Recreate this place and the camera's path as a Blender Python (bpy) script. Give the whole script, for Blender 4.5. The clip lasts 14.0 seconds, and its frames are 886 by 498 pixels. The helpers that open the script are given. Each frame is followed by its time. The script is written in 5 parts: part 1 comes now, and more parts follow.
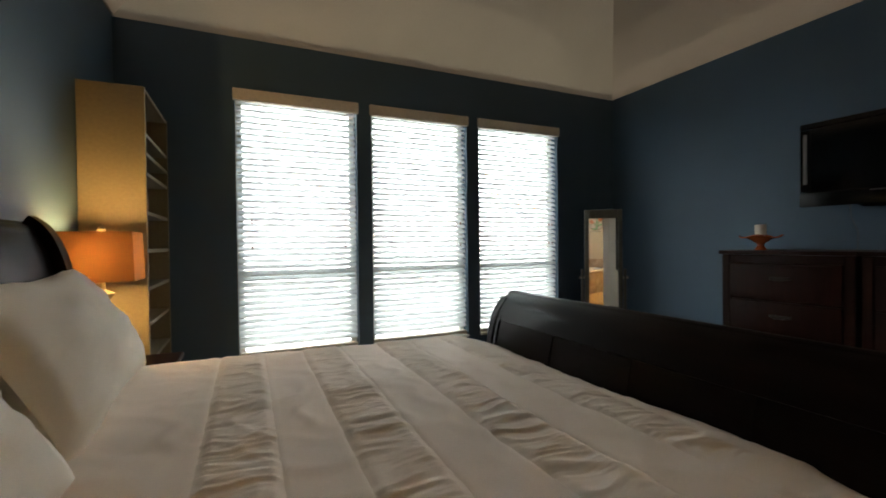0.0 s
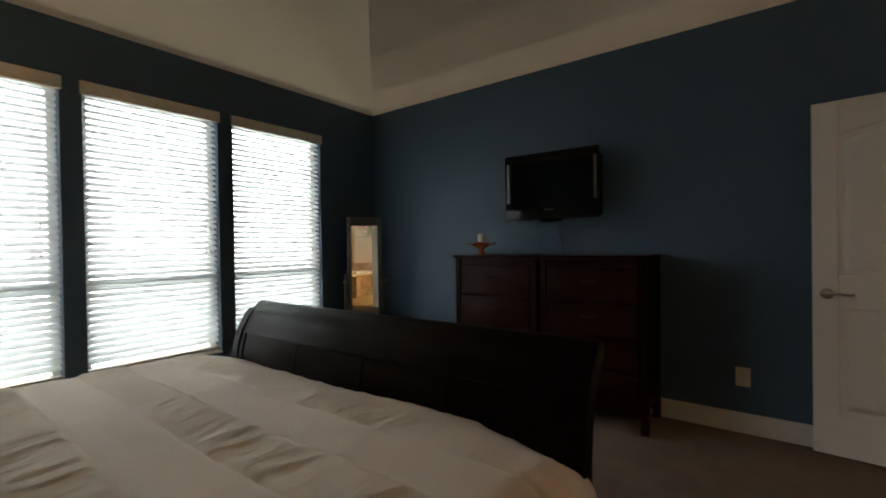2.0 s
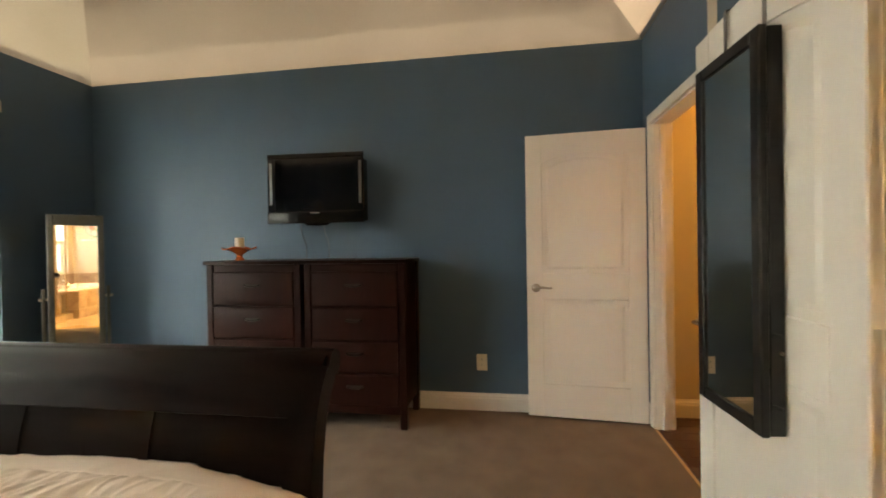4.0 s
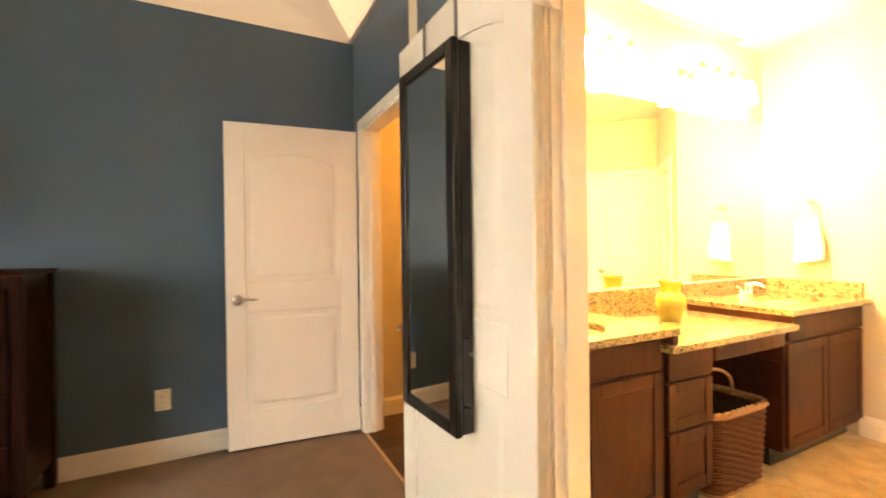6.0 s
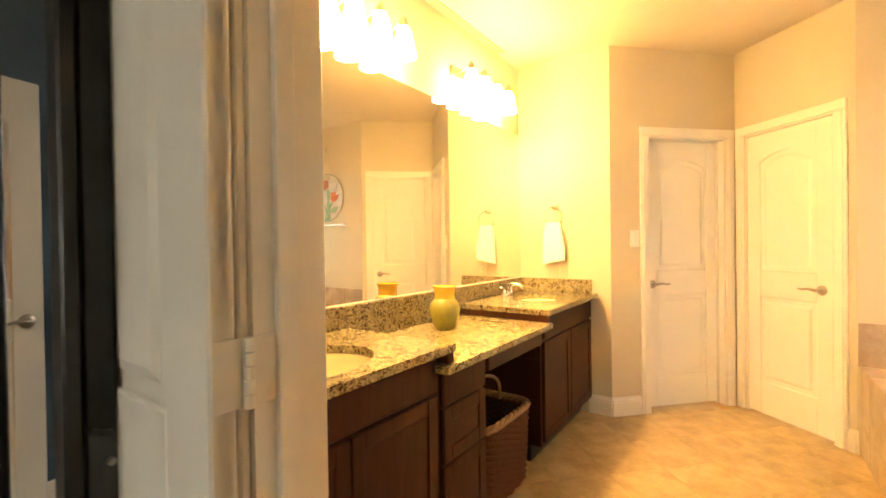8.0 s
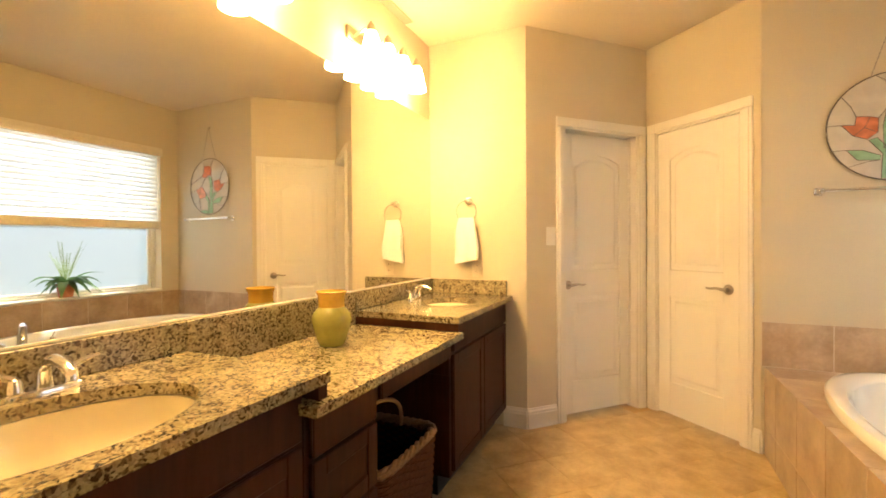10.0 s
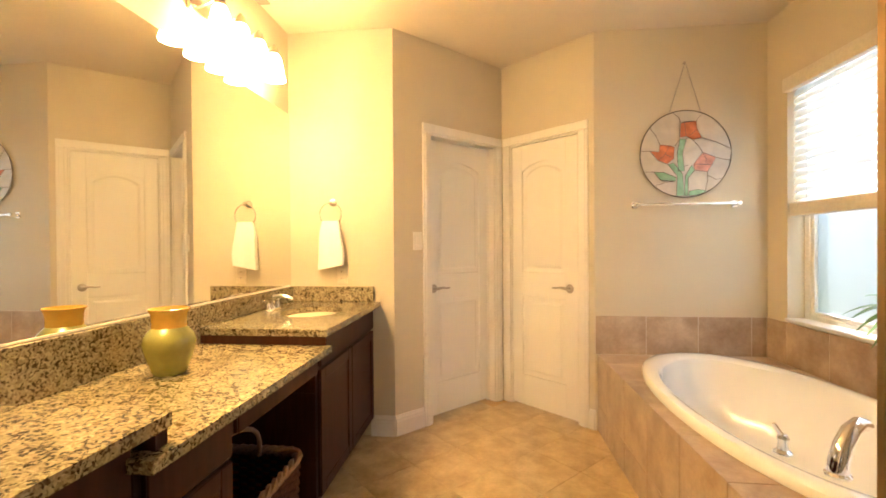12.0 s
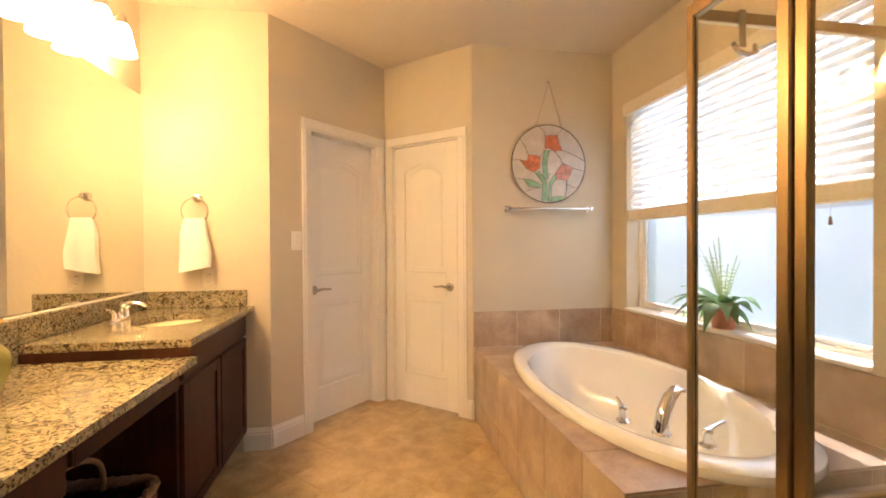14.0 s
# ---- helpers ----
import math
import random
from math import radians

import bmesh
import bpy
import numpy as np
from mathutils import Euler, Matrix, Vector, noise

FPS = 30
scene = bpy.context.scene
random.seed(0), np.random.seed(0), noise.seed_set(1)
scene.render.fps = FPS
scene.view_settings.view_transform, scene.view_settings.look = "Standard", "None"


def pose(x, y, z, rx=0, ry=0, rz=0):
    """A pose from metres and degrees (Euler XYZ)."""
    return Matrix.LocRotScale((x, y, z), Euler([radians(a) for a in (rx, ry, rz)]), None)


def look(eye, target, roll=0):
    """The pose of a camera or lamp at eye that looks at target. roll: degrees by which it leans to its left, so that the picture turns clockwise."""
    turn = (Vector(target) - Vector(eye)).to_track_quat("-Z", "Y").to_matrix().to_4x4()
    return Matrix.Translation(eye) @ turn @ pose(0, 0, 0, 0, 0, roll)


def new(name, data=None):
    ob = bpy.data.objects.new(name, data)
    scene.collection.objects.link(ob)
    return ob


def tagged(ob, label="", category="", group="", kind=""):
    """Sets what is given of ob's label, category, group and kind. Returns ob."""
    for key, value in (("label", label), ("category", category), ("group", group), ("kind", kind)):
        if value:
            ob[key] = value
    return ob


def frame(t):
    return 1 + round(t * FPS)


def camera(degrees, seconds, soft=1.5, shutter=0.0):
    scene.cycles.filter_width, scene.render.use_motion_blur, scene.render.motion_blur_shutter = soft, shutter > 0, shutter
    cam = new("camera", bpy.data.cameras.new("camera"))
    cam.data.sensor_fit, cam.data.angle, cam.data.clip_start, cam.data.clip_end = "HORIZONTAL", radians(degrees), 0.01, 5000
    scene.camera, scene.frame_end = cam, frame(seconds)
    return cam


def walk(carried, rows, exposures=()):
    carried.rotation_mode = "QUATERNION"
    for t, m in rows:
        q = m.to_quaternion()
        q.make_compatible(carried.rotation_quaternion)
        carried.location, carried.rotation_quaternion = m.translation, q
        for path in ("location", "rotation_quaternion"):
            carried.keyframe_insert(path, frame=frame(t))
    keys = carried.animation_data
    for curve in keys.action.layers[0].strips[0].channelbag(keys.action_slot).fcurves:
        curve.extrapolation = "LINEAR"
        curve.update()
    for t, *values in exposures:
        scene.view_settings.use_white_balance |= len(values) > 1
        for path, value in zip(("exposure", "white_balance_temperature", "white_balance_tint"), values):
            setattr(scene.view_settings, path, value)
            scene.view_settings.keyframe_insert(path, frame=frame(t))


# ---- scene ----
cam = camera(91.5, 14.0, 1.7, 0.3)
# seconds, x, y, z, yaw, pitch, roll
PATH = [
    (0.0, -3.4901, 1.1977, 1.2394, -24.423, -0.695, 0.685),
    (0.5, -3.4668, 1.1643, 1.2453, -30.694, -0.617, 0.778),
    (1.0, -3.4633, 1.1273, 1.2557, -38.154, -0.556, 0.765),
    (1.5, -3.4447, 1.0906, 1.2614, -45.668, -0.620, 0.818),
    (2.0, -3.4178, 1.0475, 1.2591, -53.087, -0.575, 0.902),
    (2.5, -3.3927, 1.0114, 1.2587, -60.170, -0.600, 0.918),
    (3.0, -3.3872, 0.9846, 1.2561, -67.191, -0.547, 0.875),
    (3.2, -3.3751, 0.9715, 1.2565, -69.742, -0.510, 0.876),
    (5.3, -3.1304, 0.9114, 1.2600, -102.539, -0.449, 0.796),
    (5.5, -3.1101, 0.8923, 1.2626, -106.119, -0.439, 0.718),
    (6.0, -3.0481, 0.8526, 1.2589, -117.085, -0.378, 0.711),
    (6.5, -2.9823, 0.7780, 1.2663, -127.893, -0.423, 0.822),
    (7.0, -2.9006, 0.6750, 1.2662, -135.835, -0.449, 0.829),
    (7.5, -2.8314, 0.5698, 1.2697, -141.594, -0.454, 0.781),
    (8.0, -2.7588, 0.4513, 1.2637, -144.848, -0.521, 0.794),
    (8.2, -2.7385, 0.4060, 1.2594, -145.914, -0.564, 0.809),
    (10.3, -2.6132, 0.0219, 1.2403, -158.355, -0.560, 0.412),
    (10.5, -2.6001, 0.0136, 1.2463, -160.468, -0.533, 0.445),
    (11.0, -2.5738, -0.0015, 1.2561, -165.886, -0.587, 0.395),
    (11.5, -2.5616, -0.0091, 1.2578, -170.259, -0.551, 0.423),
    (12.0, -2.5578, -0.0103, 1.2604, -174.239, -0.497, 0.430),
    (12.5, -2.5486, -0.0132, 1.2622, -178.188, -0.534, 0.367),
    (13.0, -2.5497, -0.0032, 1.2613, -181.827, -0.590, 0.348),
    (13.5, -2.5489, -0.0004, 1.2585, -185.691, -0.547, 0.375),
    (14.0, -2.5558, 0.0023, 1.2600, -189.685, -0.579, 0.333),
]
EXPOSURE = [(0.0, 1.1, 6400, 10), (1.5, 0.85, 6400, 10), (2.2, 1.15, 6500, 10), (2.8, 1.7, 6800, 10), (3.2, 2.25, 6900, 10), (4.3, 3.3, 7500, 10), (5.3, 4.1, 8100, 16), (6.0, 3.8, 8400, 18), (6.5, 3.52, 8500, 20), (7.0, 3.1, 8600, 20), (7.5, 2.7, 8300, 16), (8.2, 2.32, 7500, 10),
            (10.3, 1.85, 6600, 10), (12.0, 1.85, 6150, 12), (14.0, 1.66, 6000, 20)]
walk(cam, [(t, pose(x, y, z, 90 + pitch, roll, yaw)) for t, x, y, z, yaw, pitch, roll in PATH], EXPOSURE)

# ---------------------------------------------------------------- world, daylight, lamps
world = bpy.data.worlds.new("sky")
scene.world = world
world.use_nodes = True
wn = world.node_tree.nodes
sky = wn.new("ShaderNodeTexSky")
sky.sky_type, sky.sun_disc = "NISHITA", False
sky.sun_elevation, sky.sun_rotation = radians(50), radians(200)
world.node_tree.links.new(sky.outputs[0], wn["Background"].inputs[0])
wn["Background"].inputs[1].default_value = 0.12
sun = new("sun", bpy.data.lights.new("sun", "SUN"))
sun.data.energy, sun.data.angle, sun.data.color = 3.5, radians(0.5), (1, 0.95, 0.88)
sun.matrix_world = look((0, 0, 20), (0.25, 0.72, 19.1))

WARM = (1.0, 0.65, 0.265)
BULB = 18.0            # glow of the vanity shades
SKY_W = 2.4            # watts of sky through the bath window


def area_lamp(name, m, w, h, watts, color, spread=180):
    ob = new(name, bpy.data.lights.new(name, "AREA"))
    ob.data.shape, ob.data.size, ob.data.size_y, ob.data.energy, ob.data.color = "RECTANGLE", w, h, watts, color
    ob.data.spread = radians(spread)
    ob.matrix_world = m
    return ob


WIN = [(-3.555, -2.69), (-2.575, -1.717), (-1.597, -0.722)]   # bedroom windows, x from and to
W_Z0, W_Z1 = 0.42, 2.335
area_lamp("skylight_bath", look((-4.487, -2.065, 1.115), (0, -2.065, 1.115)), 1.48, 0.58, SKY_W * 0.18, (0.78, 0.89, 1.0))
area_lamp("skylight_bath_upper", look((-4.487, -2.065, 1.82), (0, -2.065, 1.82)), 1.46, 0.72, SKY_W * 3.1, (0.86, 0.94, 1.0))


# ---------------------------------------------------------------- materials
def mat(name, color, rough=0.5, metal=0.0, grain=60.0, vary=0.08, big=2.5, stain=0.06, bump=0.1, coat=0.0, stretch=(1, 1, 1), island=0.0, spec=0.5):
    """A surface with fine grain, broad unevenness and a little relief, in metres of the thing itself."""
    m = bpy.data.materials.new(name)
    m.use_nodes = True
    n, l = m.node_tree.nodes, m.node_tree.links
    p = n["Principled BSDF"]
    p.inputs["Roughness"].default_value, p.inputs["Metallic"].default_value = rough, metal
    p.inputs["Coat Weight"].default_value = coat
    p.inputs["Specular IOR Level"].default_value = spec
    tc, mp = n.new("ShaderNodeTexCoord"), n.new("ShaderNodeMapping")
    mp.inputs["Scale"].default_value = stretch
    l.new(tc.outputs["Object"], mp.inputs[0])
    fine, broad = n.new("ShaderNodeTexNoise"), n.new("ShaderNodeTexNoise")
    fine.inputs["Scale"].default_value, fine.inputs["Detail"].default_value = grain, 3
    broad.inputs["Scale"].default_value, broad.inputs["Detail"].default_value = big, 4
    for t in (fine, broad):
        l.new(mp.outputs[0], t.inputs["Vector"])
    hsv = n.new("ShaderNodeHueSaturation")
    hsv.inputs["Color"].default_value = (*color, 1)

    def ramp(src, amount):
        r = n.new("ShaderNodeMapRange")
        r.inputs["From Min"].default_value, r.inputs["From Max"].default_value = 0.25, 0.75
        r.inputs["To Min"].default_value, r.inputs["To Max"].default_value = 1 - amount, 1 + amount
        l.new(src, r.inputs[0])
        return r.outputs[0]

    mul = n.new("ShaderNodeMath")
    mul.operation = "MULTIPLY"
    l.new(ramp(fine.outputs[0], vary), mul.inputs[0])
    l.new(ramp(broad.outputs[0], stain), mul.inputs[1])
    out = mul.outputs[0]
    if island:
        info, m2 = n.new("ShaderNodeObjectInfo"), n.new("ShaderNodeMath")
        m2.operation = "MULTIPLY"
        r = n.new("ShaderNodeMapRange")
        r.inputs["To Min"].default_value, r.inputs["To Max"].default_value = 1 - island, 1 + island
        l.new(info.outputs["Random"], r.inputs[0])
        l.new(out, m2.inputs[0]), l.new(r.outputs[0], m2.inputs[1])
        out = m2.outputs[0]
    l.new(out, hsv.inputs["Value"])
    l.new(hsv.outputs[0], p.inputs["Base Color"])
    if bump:
        b = n.new("ShaderNodeBump")
        b.inputs["Strength"].default_value, b.inputs["Distance"].default_value = bump, 0.004
        l.new(fine.outputs[0], b.inputs["Height"])
        l.new(b.outputs[0], p.inputs["Normal"])
    return m


def glow(name, color, strength):
    m = bpy.data.materials.new(name)
    m.use_nodes = True
    p = m.node_tree.nodes["Principled BSDF"]
    p.inputs["Base Color"].default_value = (0.9, 0.87, 0.8, 1)
    p.inputs["Emission Color"].default_value, p.inputs["Emission Strength"].default_value = (*color, 1), strength
    return m


def glass(name, color=(1, 1, 1), rough=0.0):
    m = bpy.data.materials.new(name)
    m.use_nodes = True
    p = m.node_tree.nodes["Principled BSDF"]
    p.inputs["Base Color"].default_value, p.inputs["Roughness"].default_value = (*color, 1), rough
    p.inputs["Transmission Weight"].default_value, p.inputs["IOR"].default_value = 1, 1.45
    return m


def cloth(name, color, through_light, rough=0.8, grain=300.0, bump=0.15, stain=0.05):
    m = mat(name, color, rough, grain=grain, vary=0.06, stain=stain, bump=bump)
    n, l = m.node_tree.nodes, m.node_tree.links
    tr, mix = n.new("ShaderNodeBsdfTranslucent"), n.new("ShaderNodeMixShader")
    tr.inputs[0].default_value = (*color, 1)
    mix.inputs[0].default_value = through_light
    out = n["Material Output"]
    l.new(n["Principled BSDF"].outputs[0], mix.inputs[1]), l.new(tr.outputs[0], mix.inputs[2]), l.new(mix.outputs[0], out.inputs[0])
    return m


def granite(name):
    m = mat(name, (0.5, 0.4, 0.26), 0.14, bump=0.0, coat=0.15)
    n, l = m.node_tree.nodes, m.node_tree.links
    p = n["Principled BSDF"]
    tc = n.new("ShaderNodeTexCoord")
    warp, add = n.new("ShaderNodeTexNoise"), n.new("ShaderNodeMixRGB")
    warp.inputs["Scale"].default_value, warp.inputs["Detail"].default_value = 40, 3
    add.blend_type, add.inputs[0].default_value = "ADD", 0.03
    l.new(tc.outputs["Object"], warp.inputs[0]), l.new(tc.outputs["Object"], add.inputs[1]), l.new(warp.outputs["Color"], add.inputs[2])
    vor = n.new("ShaderNodeTexVoronoi")
    vor.inputs["Scale"].default_value = 150
    l.new(add.outputs[0], vor.inputs["Vector"])
    big = n.new("ShaderNodeTexNoise")
    big.inputs["Scale"].default_value, big.inputs["Detail"].default_value = 24, 5
    l.new(tc.outputs["Object"], big.inputs[0])
    sep, mixv = n.new("ShaderNodeSeparateColor"), n.new("ShaderNodeMath")
    l.new(vor.outputs["Color"], sep.inputs[0])
    mixv.operation = "MULTIPLY_ADD"
    mixv.inputs[1].default_value = 0.62
    l.new(sep.outputs[0], mixv.inputs[0])
    sc = n.new("ShaderNodeMath")
    sc.operation = "MULTIPLY"
    sc.inputs[1].default_value = 0.55
    l.new(big.outputs[0], sc.inputs[0]), l.new(sc.outputs[0], mixv.inputs[2])
    cr = n.new("ShaderNodeValToRGB")
    e = cr.color_ramp.elements
    e[0].position, e[0].color = 0.26, (0.041, 0.028, 0.016, 1)
    e[1].position, e[1].color = 0.9, (0.412, 0.355, 0.214, 1)
    for pos, c in ((0.38, (0.083, 0.057, 0.031, 1)), (0.45, (0.179, 0.132, 0.072, 1)), (0.54, (0.343, 0.292, 0.163, 1)), (0.63, (0.206, 0.164, 0.094, 1)), (0.71, (0.378, 0.319, 0.183, 1)), (0.80, (0.275, 0.223, 0.126, 1))):
        x = e.new(pos)
        x.color = c
    l.new(mixv.outputs[0], cr.inputs[0])
    l.new(cr.outputs[0], p.inputs["Base Color"])
    return m


def stone_tile(name, a, b, rough=0.35, scale=5.0, differ=0.07):
    """Mottled ceramic tile, each tile a little different."""
    m = mat(name, a, rough, bump=0.05, island=differ)
    n, l = m.node_tree.nodes, m.node_tree.links
    tc, info = n.new("ShaderNodeTexCoord"), n.new("ShaderNodeObjectInfo")
    add = n.new("ShaderNodeVectorMath")
    sc = n.new("ShaderNodeVectorMath")
    sc.operation = "SCALE"
    sc.inputs["Scale"].default_value = 40
    cmb = n.new("ShaderNodeCombineXYZ")
    l.new(info.outputs["Random"], cmb.inputs[0]), l.new(info.outputs["Random"], cmb.inputs[2])
    l.new(cmb.outputs[0], sc.inputs[0])
    l.new(tc.outputs["Object"], add.inputs[0]), l.new(sc.outputs[0], add.inputs[1])
    no = n.new("ShaderNodeTexNoise")
    no.inputs["Scale"].default_value, no.inputs["Detail"].default_value, no.inputs["Roughness"].default_value = scale, 7, 0.62
    l.new(add.outputs[0], no.inputs[0])
    cr = n.new("ShaderNodeValToRGB")
    e = cr.color_ramp.elements
    e[0].position, e[0].color = 0.32, (*a, 1)
    e[1].position, e[1].color = 0.68, (*b, 1)
    l.new(no.outputs[0], cr.inputs[0])
    hsv = [x for x in n if x.bl_idname == "ShaderNodeHueSaturation"][0]
    l.new(cr.outputs[0], hsv.inputs["Color"])
    return m


def wood(name, a, rough=0.3, coat=0.2, axis=(1, 1, 0.12), spec=0.3):
    return mat(name, a, rough, grain=45, vary=0.28, big=5, stain=0.2, bump=0.03, coat=coat, stretch=axis, spec=spec)


BLUE = mat("blue_wall_paint", (0.060, 0.108, 0.161), 0.55, grain=130, vary=0.04, stain=0.04, bump=0.12)
# dim bedroom light is put into this ceiling tone, bright bath light into the next
CEIL = mat("ceiling_paint_dimmed", (0.34, 0.285, 0.22), 0.8, grain=90, vary=0.03, stain=0.03, bump=0.2)
CEILB = mat("ceiling_paint_brightened", (0.70, 0.60, 0.45), 0.8, grain=90, vary=0.03, stain=0.03, bump=0.2)
BEIGE = mat("beige_wall_paint", (0.60, 0.525, 0.385), 0.55, grain=120, vary=0.03, stain=0.03, bump=0.15)
TRIM = mat("white_trim_paint", (0.78, 0.74, 0.66), 0.32, grain=40, vary=0.02, stain=0.03, bump=0.02)
DOORP = mat("white_door_paint", (0.78, 0.745, 0.67), 0.4, grain=60, vary=0.008, stain=0.015, bump=0.008, stretch=(1, 1, 0.15))
CARPET = mat("carpet", (0.165, 0.126, 0.096), 0.95, grain=420, vary=0.35, big=6, stain=0.14, bump=0.9, spec=0.1)
HALLWOOD = wood("dark_floor_boards", (0.05, 0.022, 0.012), 0.35)
ESPRESSO = wood("espresso_wood", (0.046, 0.0142, 0.007), 0.42, 0.0, spec=0.14)
CHESTW = wood("cherry_dark_wood", (0.0155, 0.0045, 0.003), 0.34, 0.0, spec=0.09)
BEDW = wood("black_brown_wood", (0.007, 0.0028, 0.0022), 0.4, 0.09, axis=(1, 0.12, 1), spec=0.04)
BATHBLIND = cloth("bath_blind_slat", (0.86, 0.87, 0.87), 0.34, rough=0.5, bump=0.02)
BLIND = cloth("blind_slat", (0.84, 0.86, 0.86), 0.62, rough=0.5, bump=0.02)
VALANCE = mat("blind_valance", (0.72, 0.66, 0.55), 0.45, bump=0.03)
VINYL = mat("window_frame_vinyl", (0.78, 0.76, 0.70), 0.4, bump=0.02)
PANE = glass("window_glass")
FROST = glass("frosted_glass", (0.66, 0.70, 0.76), 0.45)
SHOWERG = glass("shower_glass", (0.98, 1, 0.99))
MIRROR = mat("mirror_silver", (0.93, 0.93, 0.91), 0.0, 1.0, vary=0, stain=0, bump=0)
WALLMIRROR = mat("vanity_mirror_silver", (0.82, 0.82, 0.77), 0.0, 1.0, vary=0, stain=0, bump=0)
BLACK = mat("black_lacquer", (0.006, 0.006, 0.006), 0.3, bump=0.02)
SCREEN = mat("tv_screen", (0.003, 0.003, 0.004), 0.08, bump=0, spec=0.3)
PLASTIC = mat("black_plastic", (0.004, 0.004, 0.0045), 0.16, bump=0, spec=0.3)
SILVER = mat("silver_plastic", (0.16, 0.16, 0.16), 0.3, 0.6, bump=0)
CHROME = mat("chrome", (0.85, 0.85, 0.86), 0.08, 1.0, vary=0, stain=0.02, bump=0)
NICKEL = mat("satin_nickel", (0.42, 0.37, 0.31), 0.28, 1.0, vary=0.03, bump=0)
BRASS = mat("brushed_brass_frame", (0.42, 0.30, 0.16), 0.3, 1.0, vary=0.05, bump=0.03, stretch=(1, 1, 0.05))
GRANITE = granite("granite")
BISQUE = mat("bisque_porcelain", (0.76, 0.68, 0.5), 0.08, vary=0, stain=0.01, bump=0, coat=0.5)
ACRYLIC = mat("white_acrylic", (0.88, 0.86, 0.81), 0.1, vary=0, stain=0.02, bump=0, coat=0.5)
WALLTILE = stone_tile("tub_tile", (0.31, 0.21, 0.135), (0.52, 0.40, 0.285))
FLOORTILE = stone_tile("floor_tile", (0.33, 0.225, 0.105), (0.55, 0.40, 0.21), 0.34, 7.0, 0.012)
GROUT = mat("grout", (0.60, 0.52, 0.42), 0.9, grain=300, bump=0.3)
FLOORGROUT = mat("floor_grout", (0.49, 0.33, 0.17), 0.9, grain=300, bump=0.3)
SPREAD = cloth("bedspread_cotton", (0.91, 0.79, 0.68), 0.05, grain=500, bump=0.25)
PILLOWC = cloth("pillow_cotton", (0.80, 0.73, 0.63), 0.08, grain=500, bump=0.2)
TOWELC = mat("terry_towel", (0.90, 0.89, 0.86), 0.95, grain=500, vary=0.12, bump=0.8, spec=0.1)
CREAM = mat("cream_laminate", (0.25, 0.20, 0.12), 0.45, bump=0.03)
SHADEC = cloth("orange_lamp_shade", (0.15, 0.085, 0.034), 0.012, grain=350)
IVORY = mat("ivory_plate", (0.72, 0.63, 0.48), 0.35, bump=0)
VGREEN = mat("olive_ceramic", (0.33, 0.31, 0.07), 0.2, grain=25, vary=0.15, coat=0.5, bump=0.05)
VORANGE = mat("amber_ceramic", (0.62, 0.38, 0.06), 0.22, grain=25, vary=0.12, coat=0.5, bump=0.05)
WICKER = mat("dark_wicker", (0.10, 0.042, 0.021), 0.9, grain=120, vary=0.35, bump=0.3, spec=0.1)
RIMW = mat("pale_wicker", (0.27, 0.14, 0.06), 0.6, grain=120, vary=0.3, bump=0.3)
TERRA = mat("terracotta", (0.46, 0.17, 0.085), 0.75, grain=90, vary=0.1, stain=0.15, bump=0.15)
SOIL = mat("soil", (0.05, 0.035, 0.025), 0.95, grain=200, vary=0.5, bump=0.8)
LEAF = cloth("leaf", (0.13, 0.24, 0.075), 0.4, rough=0.4, grain=60, bump=0.05, stain=0.25)
LEAFP = cloth("pale_leaf", (0.30, 0.38, 0.15), 0.45, rough=0.4, grain=60, bump=0.05, stain=0.25)
LEAD = mat("lead_came", (0.15, 0.12, 0.095), 0.5, 0.5, bump=0.1)
TULIP = mat("red_orange_glass", (0.58, 0.19, 0.095), 0.15, grain=25, vary=0.22, big=14, stain=0.25, bump=0.15)
TULIPP = mat("pink_glass", (0.64, 0.29, 0.21), 0.15, grain=25, vary=0.2, big=14, stain=0.2, bump=0.15)
STEM = mat("green_glass", (0.28, 0.47, 0.29), 0.15, grain=25, vary=0.2, big=14, stain=0.2, bump=0.15)
CLEARG = mat("white_glass", (0.58, 0.52, 0.44), 0.15, grain=18, vary=0.08, big=8, stain=0.1, bump=0.15)
BRONZE = mat("dark_bronze", (0.022, 0.016, 0.012), 0.35, 0.3, bump=0.03)
CABLE = mat("grey_cable", (0.10, 0.13, 0.16), 0.5, bump=0)
BOWLC = mat("orange_glazed_bowl", (0.50, 0.11, 0.025), 0.25, grain=30, vary=0.2, coat=0.4)
WAX = mat("candle_wax", (0.72, 0.66, 0.52), 0.5, bump=0.02)
GREYF = mat("pewter_painted_frame", (0.085, 0.085, 0.068), 0.4, 0.2, grain=40, vary=0.15)
BULBG = glow("lit_frosted_shade", WARM, BULB)
VBULB = glow("lit_vanity_bulb", (1.0, 0.68, 0.30), 90.0)
TABLEGLOW = glow("lit_bulb", (1.0, 0.60, 0.2), 175.0)
HALLGLOW = glow("hall_diffuser", (1.0, 0.48, 0.11), 13.0)
GRASS = mat("lawn", (0.20, 0.25, 0.11), 0.95, grain=40, vary=0.4, stain=0.3, bump=0.5)
FENCE = mat("pale_fence", (0.3, 0.31, 0.32), 0.85, grain=12, vary=0.15, bump=0.2)


